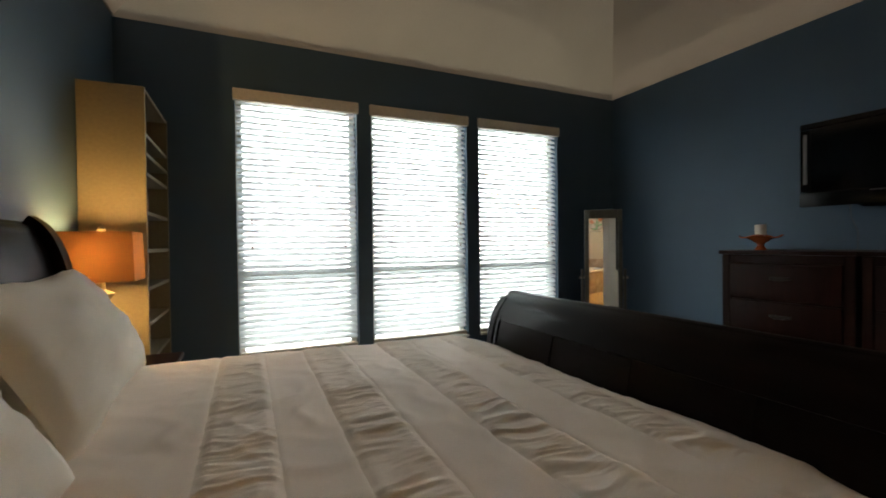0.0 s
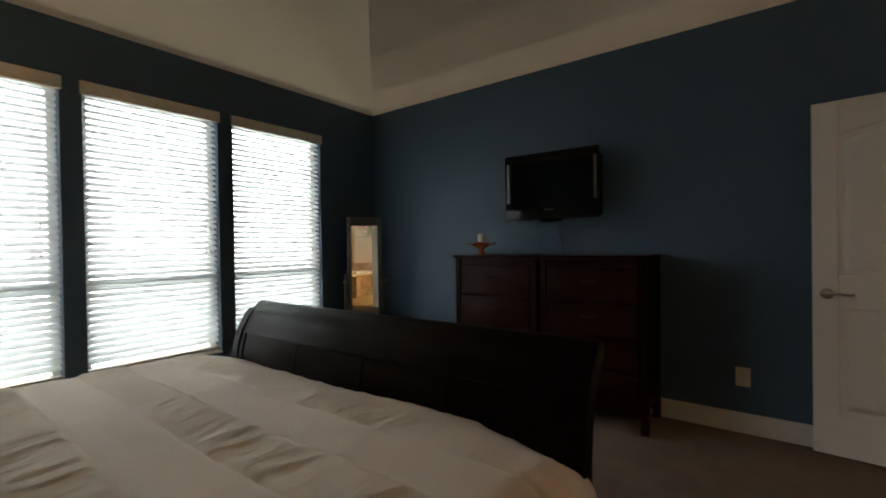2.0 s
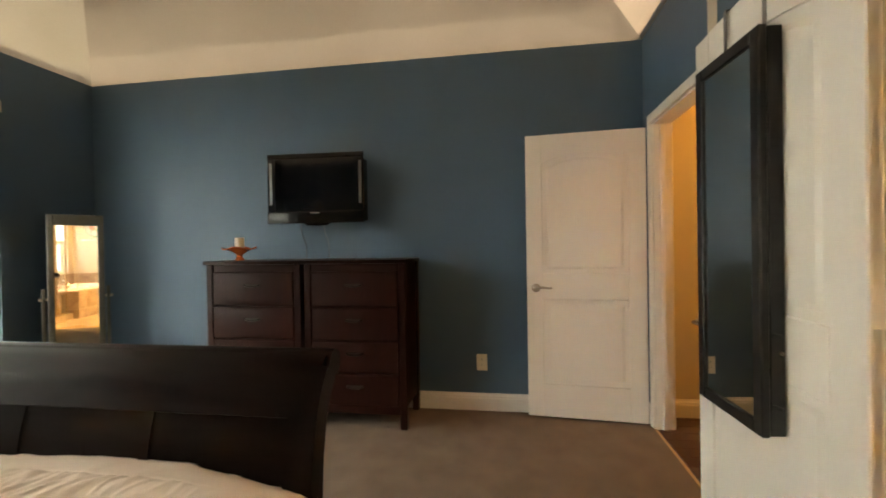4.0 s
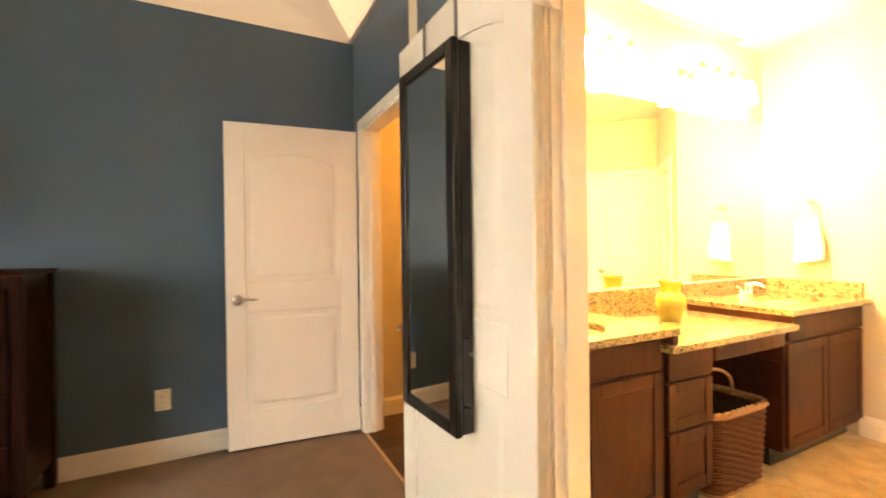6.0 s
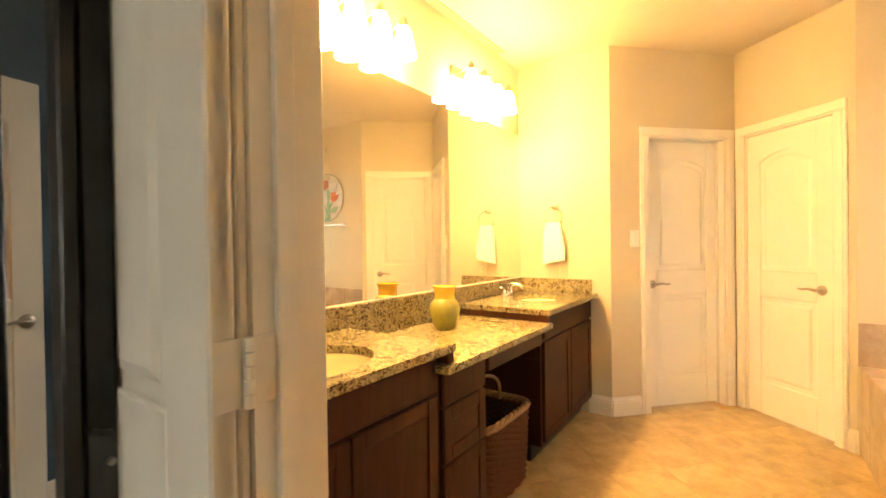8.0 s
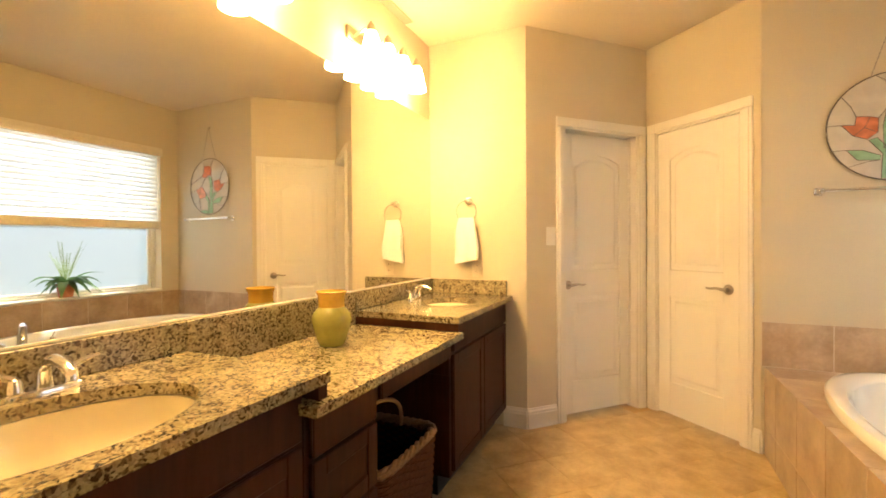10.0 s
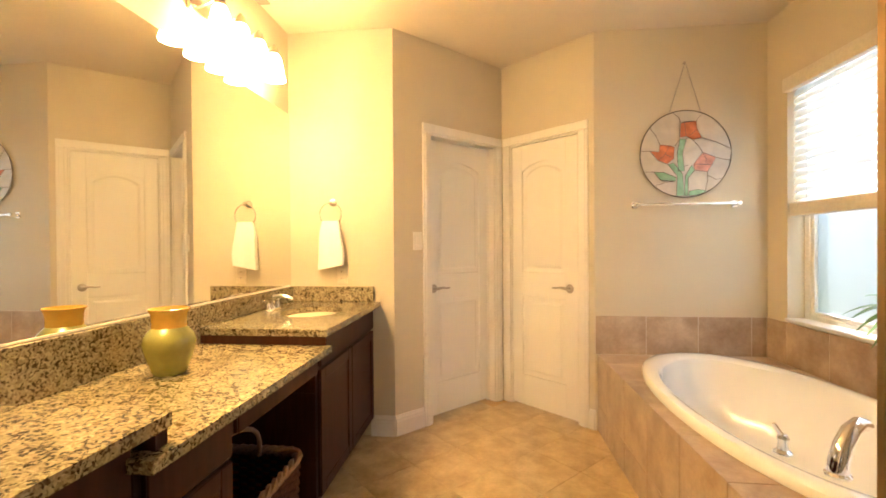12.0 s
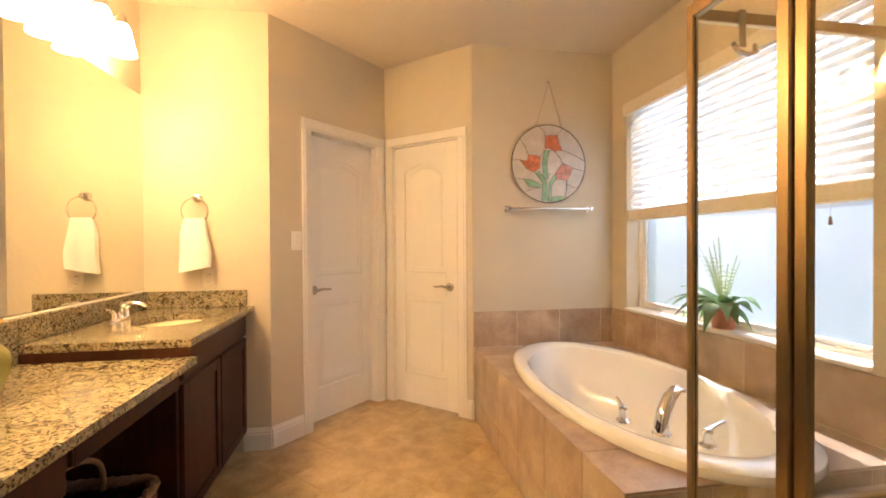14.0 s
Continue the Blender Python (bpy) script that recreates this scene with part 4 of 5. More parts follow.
def outlet(name, m, label, slots=True, w=0.075, h=0.117, material=IVORY):
    """Cover plate on a wall: local x along the wall, y out of it."""
    ob = thing(name, m, label, "switch" if not slots else "outlet")
    part("plate", boxb(-w / 2, w / 2, 0.0005, 0.006, -h / 2, h / 2, 0.002), material, ob)
    if slots:
        for z in (-0.021, 0.021):
            r = part("socket", boxb(-0.017, 0.017, 0.0062, 0.0085, z - 0.015, z + 0.015, 0.002), material, ob)
            part("slot", boxb(-0.007, -0.005, 0.0086, 0.009, z - 0.006, z + 0.006), BLACK, r)
            part("slot", boxb(0.005, 0.007, 0.0086, 0.009, z - 0.006, z + 0.006), BLACK, r)
    else:
        part("rocker", boxb(-0.017, 0.017, 0.0062, 0.0115, -0.033, 0.033, 0.002), material, ob)
    return ob


outlet("wall_outlet", pose(-0.0, 1.18, 0.365, 0, 0, 90), "ivory outlet plate on the blue wall", w=0.08, h=0.125)
outlet("wall_outlet", pose(-3.68, YN, 0.36, 0, 0, 180), "ivory outlet plate beside the window")

# ---------------------------------------------------------------- bathroom shell
XE, XB = -1.235, -4.38         # vanity wall, window wall
YT, YS = -2.81, -3.02          # towel wall, wall behind the tub
CA, CB, CC = (-1.95, YT), (-2.686, -3.56), (-3.285, YS)
LA, LB = dist(CB, CA), dist(CC, CB)
WY0, WY1, WZ0, WZ1 = -2.835, -1.295, 0.782, 2.215
bm = wall_run(bmesh.new(), XE - XB + 0.0, 0.055, HB, [(XE - BX1, XE - BX0, 0, 2.06)])
solid("wall_bath_north", bm, BEIGE, "beige painted bathroom wall", "wall", m=along((XE, 0.03), (XB, 0.03)))
bm = wall_run(bmesh.new(), 0.03 - YS + 0.1, 0.17, HB, [(0.03 - WY1, 0.03 - WY0, WZ0, WZ1)])
solid("wall_bath_west", bm, BEIGE, "beige painted wall with the tub window", "wall", m=along((XB, 0.03), (XB, -1)))
solid("wall_bath_south", wall_run(bmesh.new(), CC[0] - XB, 0.12, HB, []), BEIGE, "beige painted wall behind the tub", "wall", m=along((XB, YS), CC))
B0, B1 = LB - 0.698, LB - 0.085
bm = wall_run(bmesh.new(), LB, 0.11, HB, [(B0, B1, 0, 2.05)])
solid("wall_bath_diagonal_1", bm, BEIGE, "beige angled wall with a closed door", "wall", m=along(CC, CB))
A0, A1 = LA - 0.968, LA - 0.303
bm = wall_run(bmesh.new(), LA, 0.11, HB, [(A0, A1, 0, 2.05)])
solid("wall_bath_diagonal_2", bm, BEIGE, "beige angled wall with a deep-set door", "wall", m=along(CB, CA))
solid("wall_bath_towel", wall_run(bmesh.new(), XE - CA[0] + 0.12, 0.12, HB, []), BEIGE, "beige painted wall with the towel ring", "wall", m=along(CA, (0, YT)))
solid("wall_bath_east", wall_run(bmesh.new(), 0.03 - YT, 0.12, HB, []), BEIGE, "beige painted wall behind the vanity", "wall", m=along((XE, YT), (XE, 0)))
solid("ceiling_bath", boxb(XB - 0.15, XE + 0.12, -3.8, 0.08, HB - 0.004, HB + 0.05), CEILB, "flat beige bathroom ceiling", "ceiling")
solid("closet_wall", boxb(-3.6, -1.6, -4.4, -4.3, 0, HB), BEIGE, "plain wall closing the rooms behind the doors", "wall")

casing("door_frame_3", CC, CB, B0, B1, 2.05, 0.11, "white painted casing of the angled closet door", back=False, stop=0.05)
casing("door_frame_4", CB, CA, A0, A1, 2.05, 0.11, "white painted casing of the deep-set door", back=False, stop=0.06)
mb, ma = along(CC, CB), along(CB, CA)
# door 3 is hung on the side next to the other door, flush with the room; door 4 sits at the back of its lining
door("door_3", mb @ pose(B1 - 0.016, -0.02, 0.014, 0, 0, 180), B1 - B0 - 0.032, 2.015, "closed white arched two-panel closet door", levers=(-1,), way=-1)
door("door_4", ma @ pose(A0 + 0.016, -0.086, 0.014), A1 - A0 - 0.032, 2.015, "closed white arched two-panel door set deep in its frame", levers=(1,), way=-1)
for p, q, lab in ((CC, (CC[0] + (CB[0] - CC[0]) * (B0 - 0.07) / LB, CC[1] + (CB[1] - CC[1]) * (B0 - 0.07) / LB), ""),
                  ((CB[0] + (CA[0] - CB[0]) * (A1 + 0.07) / LA, CB[1] + (CA[1] - CB[1]) * (A1 + 0.07) / LA), CA, ""),
                  (CA, (-1.79, YT), ""), ((-3.29, YS), CC, ""), ((BX0 - 0.07, 0.03), (XB + 0.94, 0.03), "")):
    base_run("baseboard", p, q, 0.135, "white moulded bathroom baseboard")

# diagonal floor tiles on their bed of grout
fl = solid("floor_bath", boxb(XB - 0.1, XE + 0.05, -3.75, 0.018, -0.12, -0.0035), FLOORGROUT, "tan ceramic tile floor laid diagonally", "floor")
T = 0.33
me = finish(boxb(-T / 2 + 0.0007, T / 2 - 0.0007, -T / 2 + 0.0007, T / 2 - 0.0007, -0.012, 0, 0.0006), "tile", FLOORTILE)
spots = []
for i in range(-14, 15):
    for j in range(-14, 15):
        x, y = -2.6 + (i - j) * T * 0.7071, -1.75 + (i + j) * T * 0.7071
        if -3.42 < x < -1.28 and -3.52 < y < -0.22:
            spots.append(pose(x, y, -0.0005, 0, 0, 45))
pieces("tile", me, fl, spots)


# ---------------------------------------------------------------- vanity
def shaker(bm_parent, name, x, y0, y1, z0, z1, flat=False):
    """A cabinet front facing -x: slab, with a raised frame unless flat."""
    f = part(name, boxb(x, x + 0.012, y0, y1, z0, z1, 0.002), ESPRESSO, bm_parent)
    if not flat:
        w = 0.055
        part("stile", boxb(x - 0.008, x - 0.0004, y0, y0 + w, z0, z1, 0.0025), ESPRESSO, f)
        part("stile", boxb(x - 0.008, x - 0.0004, y1 - w, y1, z0, z1, 0.0025), ESPRESSO, f)
        part("rail", boxb(x - 0.0076, x - 0.0004, y0 + w, y1 - w, z0, z0 + w, 0.0025), ESPRESSO, f)
        part("rail", boxb(x - 0.0076, x - 0.0004, y0 + w, y1 - w, z1 - w, z1, 0.0025), ESPRESSO, f)
    else:
        part("face", boxb(x - 0.008, x - 0.0004, y0, y1, z0, z1, 0.003), ESPRESSO, f)
    return f


XF = -1.79     # face of the cabinet boxes


def cabinet(name, y0, y1, top, label):
    ob = thing(name, pose(0, 0, 0), label, "cabinet", "vanity cabinets")
    part("body", boxb(XF, XE - 0.004, y0, y1, 0.10, 0.60), ESPRESSO, ob)
    part("face_frame", boxb(XF, XF + 0.02, y0, y1, 0.601, top), ESPRESSO, ob)
    for a in (y0, y1 - 0.018):
        part("side_panel", boxb(XF + 0.021, XE - 0.004, a, a + 0.018, 0.601, top), ESPRESSO, ob)
    part("toe_kick", boxb(XF + 0.065, XE - 0.01, y0 + 0.002, y1 - 0.002, 0, 0.0995), BLACK, ob)
    return ob


c1 = cabinet("vanity_cabinet", -0.866, 0.026, 0.858, "dark espresso sink cabinet with a false drawer and two doors")
shaker(c1, "false_drawer", XF - 0.013, -0.845, 0.01, 0.715, 0.842, True)
for a, b in ((-0.845, -0.422), (-0.412, 0.01)):
    shaker(c1, "cabinet_door", XF - 0.013, a, b, 0.125, 0.70)
c2 = cabinet("drawer_cabinet", -1.222, -0.872, 0.787, "dark espresso cabinet of three drawers")
for a, b, fl_ in ((0.645, 0.772, True), (0.42, 0.632, False), (0.125, 0.407, False)):
    shaker(c2, "drawer", XF - 0.013, -1.206, -0.888, a, b, fl_)
ap = thing("knee_drawer", pose(0, 0, 0), "shallow espresso drawer over the knee space", "drawer")
part("body", boxb(XF, XE - 0.004, -1.866, -1.224, 0.69, 0.787), ESPRESSO, ap)
shaker(ap, "drawer", XF - 0.013, -1.855, -1.24, 0.695, 0.775, True)
c3 = cabinet("vanity_cabinet", -2.805, -1.87, 0.858, "dark espresso sink cabinet beside the knee space")
shaker(c3, "false_drawer", XF - 0.013, -2.79, -1.888, 0.715, 0.842, True)
for a, b in ((-2.79, -2.344), (-2.334, -1.888)):
    shaker(c3, "cabinet_door", XF - 0.013, a, b, 0.125, 0.70)


def slab(x0, x1, y0, y1, z0, z1, hole=None, n=48):
    """Stone slab with an optional oval hole (cx, cy, rx, ry)."""
    if not hole:
        return boxb(x0, x1, y0, y1, z0, z1, 0.004, 2)
    cx, cy, rx, ry = hole
    bm = bmesh.new()
    loops = []
    for z in (z1, z0):
        inn, out = [], []
        for i in range(n):
            a = 2 * math.pi * (i + 0.5) / n
            c, s = math.cos(a), math.sin(a)
            inn.append(bm.verts.new((cx + rx * c, cy + ry * s, z)))
            k = min(((x1 - cx) if c > 0 else (x0 - cx)) / c if abs(c) > 1e-6 else 9, ((y1 - cy) if s > 0 else (y0 - cy)) / s if abs(s) > 1e-6 else 9)
            out.append(bm.verts.new((cx + k * c, cy + k * s, z)))
        loops.append((inn, out))
    # square the corners
    for inn, out in loops:
        for X in (x0, x1):
            for Y in (y0, y1):
                v = min(out, key=lambda q: abs(q.co.x - X) + abs(q.co.y - Y))
                v.co.x, v.co.y = X, Y
    for i in range(n):
        j = (i + 1) % n
        (it, ot), (ib, ob_) = loops
        bm.faces.new((it[i], ot[i], ot[j], it[j])), bm.faces.new((ib[i], ib[j], ob_[j], ob_[i]))
        bm.faces.new((ot[i], ob_[i], ob_[j], ot[j])), bm.faces.new((it[i], it[j], ib[j], ib[i]))
    return bm


S1, S3 = (-1.585, -0.405, 0.20, 0.275), (-1.575, -2.365, 0.165, 0.19)
ct = thing("granite_counter", pose(0, 0, 0), "speckled brown granite vanity counter in two heights", "counter")
part("slab", slab(-1.852, XE - 0.004, -0.911, 0.027, 0.86, 0.891, S1), GRANITE, ct, smooth=False)
part("slab", slab(-1.872, XE - 0.004, -1.866, -0.83, 0.789, 0.82), GRANITE, ct, "lower granite slab", smooth=False)
part("slab", slab(-1.855, XE - 0.004, YT + 0.003, -1.85, 0.86, 0.891, S3), GRANITE, ct, smooth=False)
part("backsplash", boxb(-1.262, XE - 0.0025, -0.905, 0.026, 0.892, 0.992, 0.003), GRANITE, ct)
part("backsplash", boxb(-1.2625, XE - 0.0025, -1.848, -0.907, 0.821, 0.992, 0.003), GRANITE, ct)
part("backsplash", boxb(-1.262, XE - 0.0025, YT + 0.003, -1.85, 0.892, 0.992, 0.003), GRANITE, ct)
part("side_splash", boxb(-1.815, -1.264, YT + 0.002, YT + 0.024, 0.892, 0.992, 0.003), GRANITE, ct)
part("end_panel", boxb(-1.85, XE - 0.005, -1.868, -1.851, 0.821, 0.8595), ESPRESSO, ct)
part("end_panel", boxb(-1.845, XE - 0.005, -0.905, -0.87, 0.821, 0.8595), ESPRESSO, ct)


def basin(name, s, z, label):
    cx, cy, rx, ry = s
    ob = thing(name, pose(cx, cy, z), label, "sink", "vanity sinks")
    part("bowl", lathe(bmesh.new(), [(1.05, 0.0), (0.985, -0.001), (0.97, -0.02), (0.93, -0.06), (0.8, -0.105), (0.5, -0.135), (0.12, -0.145), (0.0, -0.146)], 48, sx=rx, sy=ry), BISQUE, ob)
    part("drain", lathe(bmesh.new(), [(0, -0.140), (0.02, -0.140), (0.024, -0.144), (0, -0.147)], 18), CHROME, ob)
    return ob


basin("sink", S1, 0.859, "oval bisque undermount sink")
basin("sink", S3, 0.859, "oval bisque undermount sink by the towel wall")


def vanity_faucet(m):
    """Centre-set tap with two levers; spout towards -x."""
    ob = thing("faucet", m, "chrome two-handle vanity faucet on the granite", "faucet", "vanity faucets")
    bm = lathe(bmesh.new(), [(0, 0), (0.03, 0), (0.03, 0.008), (0.026, 0.014), (0, 0.014)], 24, sx=0.9, sy=2.9)
    part("base", bm, CHROME, ob)
    part("spout", tube(bmesh.new(), [(0, 0, 0.012), (0, 0, 0.05), (-0.012, 0, 0.075), (-0.05, 0, 0.085), (-0.1, 0, 0.075), (-0.118, 0, 0.06)], 0.013, 12, radii=[0.02, 0.016, 0.015, 0.013, 0.012, 0.011]), CHROME, ob)
    for s in (-1, 1):
        k = part("handle", lathe(bmesh.new(), [(0, 0.012), (0.018, 0.013), (0.016, 0.035), (0.012, 0.045), (0, 0.05)], 18, Matrix.Translation((0, s * 0.055, 0))), CHROME, ob)
        part("lever", tube(bmesh.new(), [(0, s * 0.055, 0.045), (0.0, s * 0.08, 0.058), (-0.004, s * 0.115, 0.066)], 0.006, 8, radii=[0.009, 0.007, 0.005]), CHROME, k)
    return ob


vanity_faucet(pose(-1.325, -0.50, 0.891))
vanity_faucet(pose(-1.318, -2.405, 0.891))
solid("wall_mirror", boxb(XE - 0.009, XE - 0.003, YT + 0.006, 0.026, 0.995, 2.144), WALLMIRROR, "large frameless mirror over the vanity", "mirror", kind="", smooth=False)
# cream strip whose colour stands for the bright reflecting line at the mirror's foot
part("edge_channel", boxb(XE - 0.013, XE - 0.0025, YT + 0.028, 0.024, 0.9925, 1.0, 0.001), VALANCE, bpy.data.objects["wall_mirror"], "pale strip painted for the mirror's bright lower edge")


def vanity_light(y_first, label):
    ob = thing("vanity_light", pose(XE, y_first, 2.36), label, "wall light", "vanity lights")
    n, p = 4, 0.167
    part("backplate", boxb(-0.022, -0.002, -0.06 - (n - 1) * p, 0.06, -0.035, 0.035, 0.01, 2), NICKEL, ob)
    for k in range(n):
        y = -k * p
        arm = part("arm", tube(bmesh.new(), [(-0.02, y, 0.0), (-0.06, y, 0.012), (-0.1, y, 0.03), (-0.122, y, 0.038)], 0.007, 8), NICKEL, ob)
        part("socket", lathe(bmesh.new(), [(0, 0.052), (0.008, 0.05), (0.012, 0.04), (0.02, 0.034), (0.026, 0.012), (0.028, -0.004), (0, -0.004)], 18, Matrix.Translation((-0.125, y, 0))), NICKEL, arm)
        at = Matrix.Translation((-0.125, y, 0))
        sh_ = part("shade", lathe(bmesh.new(), [(0.024, -0.005), (0.034, -0.02), (0.044, -0.06), (0.052, -0.11), (0.062, -0.15), (0.058, -0.150), (0.048, -0.11), (0.040, -0.06), (0.030, -0.022), (0.0, -0.012)], 22, at), BULBG, ob, "lit frosted glass bell shade")
        part("bulb", lathe(bmesh.new(), [(0, -0.050), (0.014, -0.055), (0.018, -0.075), (0.028, -0.098), (0.024, -0.122), (0, -0.132)], 14, at), VBULB, sh_, "glowing bulb")
    return ob


vanity_light(-0.72, "four-light nickel vanity bar, lit, above the mirror")
vanity_light(-1.872, "four-light nickel vanity bar, lit, near the towel wall")

# towel ring and towel, outlet
tr_ = thing("towel_ring", pose(-1.54, YT, 1.548), "nickel towel ring on the beige wall", "towel ring")
part("post", lathe(bmesh.new(), [(0, 0), (0.026, 0), (0.026, 0.008), (0.012, 0.014), (0.011, 0.05), (0.015, 0.055), (0, 0.064)], 20, Euler((radians(-90), 0, 0)).to_matrix().to_4x4()), NICKEL, tr_)
part("ring", tube(bmesh.new(), [(0.074 * math.sin(a), 0.052, -0.078 + 0.074 * math.cos(a)) for a in [2 * math.pi * i / 36 for i in range(36)]], 0.0045, 8, True), NICKEL, tr_)
bm = bmesh.new()
nx, nz = 22, 26
gr = []
for side in (1, -1):
    g = []
    for j in range(nz + 1):
        v = j / nz
        row = []
        for i in range(nx + 1):
            u = 2 * i / nx - 1
            half = 0.054 + 0.026 * min(1, v * 1.5) ** 0.7
            y = 0.052 + side * (0.008 + 0.012 * min(1, v * 3) + 0.004 * math.sin(u * 5 + 1) * v)
            z = -0.128 - 0.30 * v - (0.016 * u if v > 0.9 else 0.0) * (v - 0.9) * 10
            row.append(bm.verts.new((u * half + 0.004 * math.sin(v * 7), y, z + (0.006 if j == 0 else 0))))
        g.append(row)
    for j in range(nz):
        for i in range(nx):
            bm.faces.new((g[j][i], g[j][i + 1], g[j + 1][i + 1], g[j + 1][i]))
    gr.append(g)
for j in range(nz):
    for i in (0, nx):
        bm.faces.new((gr[0][j][i], gr[0][j + 1][i], gr[1][j + 1][i], gr[1][j][i]))
for j in (0, nz):
    for i in range(nx):
        bm.faces.new((gr[0][j][i], gr[0][j][i + 1], gr[1][j][i + 1], gr[1][j][i]))
tw = new("hand_towel", finish(bm, "hand_towel", TOWELC, True))
tw.location = (-1.54, YT, 1.548)
tagged(tw, "folded white terry hand towel hanging from the ring", "towel")
outlet("wall_outlet", pose(-1.60, YT, 1.068), "ivory outlet plate under the hand towel")
outlet("light_switch", along(CB, CA) @ pose(LA - 0.192, 0, 1.292), "white rocker switch beside the angled door", False, 0.075, 0.125, TRIM)

# vase
vs_ = thing("vase", pose(-1.447, -1.42, 0.82), "olive green ceramic vase with an amber neck on the granite", "vase")
part("body", lathe(bmesh.new(), [(0, 0), (0.050, 0), (0.054, 0.006), (0.066, 0.04), (0.080, 0.085), (0.084, 0.11), (0.078, 0.135), (0.062, 0.155), (0.055, 0.162)], 36), VGREEN, vs_)
part("neck", lathe(bmesh.new(), [(0.0555, 0.160), (0.054, 0.18), (0.057, 0.21), (0.066, 0.226), (0.062, 0.228), (0.052, 0.205), (0.05, 0.16)], 36), VORANGE, vs_)

# wicker basket
bk = thing("wicker_basket", pose(-1.615, -1.49, 0), "dark woven rectangular wicker basket with a pale rim and handle", "basket")
BX, BY, BH = 0.185, 0.243, 0.395


def basket_ring(z, grow, k=0.0, n=72):
    pts = []
    for i in range(n):
        a = 2 * math.pi * i / n
        c, s = math.cos(a), math.sin(a)
        sq = (abs(c) ** 7 + abs(s) ** 7) ** (-1 / 7)
        pts.append((BX * c * sq * grow + k * c, BY * s * sq * grow + k * s, z))
    return pts


bm = bmesh.new()
rows = 24
for r in range(rows):
    z, g = 0.012 + r * (BH - 0.012) / rows, 0.90 + 0.085 * r / rows
    pts = [(x * (1 + 0.016 * (-1) ** (i // 2 + r)), y * (1 + 0.016 * (-1) ** (i // 2 + r)), zz) for i, (x, y, zz) in enumerate(basket_ring(z, g))]
    tube(bm, pts, 0.0092, 5, True)
tagged(part("weave", bm, WICKER, bk), kind="stuff")
for i in range(0, 72, 4):
    (x0, y0, _), (x1, y1, _) = basket_ring(0, 0.888)[i], basket_ring(0, 0.972)[i]
    part("stake", cyl(bmesh.new(), (x0, y0, 0.004), (x1, y1, BH), 0.006, n=6), WICKER, bk)
bm = bmesh.new()
for z0, z1, g0, g1 in ((0.008, BH - 0.01, 0.86, 0.945),):
    lo, hi = [bm.verts.new(p) for p in basket_ring(z0, g0)], [bm.verts.new(p) for p in basket_ring(z1, g1)]
    for i in range(72):
        j = (i + 1) % 72
        bm.faces.new((lo[i], lo[j], hi[j], hi[i]))
    bm.faces.new(lo)
bmesh.ops.solidify(bm, geom=bm.faces[:], thickness=0.004)
part("lining", bm, BLACK, bk, "dark lining")
bm = bmesh.new()
for ph in (0.0, 2.1, 4.2):
    ring = basket_ring(BH + 0.012, 0.985)
    tube(bm, [(x * (1 + 0.05 * math.cos(i * 1.05 + ph)), y * (1 + 0.04 * math.cos(i * 1.05 + ph)), z + 0.011 * math.sin(i * 1.05 + ph)) for i, (x, y, z) in enumerate(ring)], 0.0105, 6, True)
part("rim", bm, RIMW, bk, "pale braided wicker rim")
tube_pts = [(0.012 * math.sin(a * 2), 0.215 * math.cos(a), BH + 0.175 * math.sin(a) ** 0.8) for a in [math.pi * i / 22 for i in range(23)]]
part("handle", tube(bmesh.new(), tube_pts, 0.009, 8), RIMW, bk, "arched wicker handle")
foot = bmesh.new()
tube(foot, basket_ring(0.008, 0.935), 0.008, 6, True)
part("foot_ring", foot, RIMW, bk, "pale wicker foot")

# ---------------------------------------------------------------- stained glass and towel bar
SGX, SGZ, SGR = -3.863, 1.85, 0.286
sg = thing("stained_glass", pose(SGX, YS + 0.012, SGZ), "round leaded stained glass panel of red tulips hung on a chain", "stained glass")


def flat(outline, y=0.0, t=0.004):
    return prism(bmesh.new(), [(-p[0] * SGR, p[1] * SGR) for p in outline], y, y + t)


part("ground_glass", flat([(math.cos(2 * math.pi * i / 48) * 0.985, math.sin(2 * math.pi * i / 48) * 0.985) for i in range(48)]), CLEARG, sg, "milky white glass")
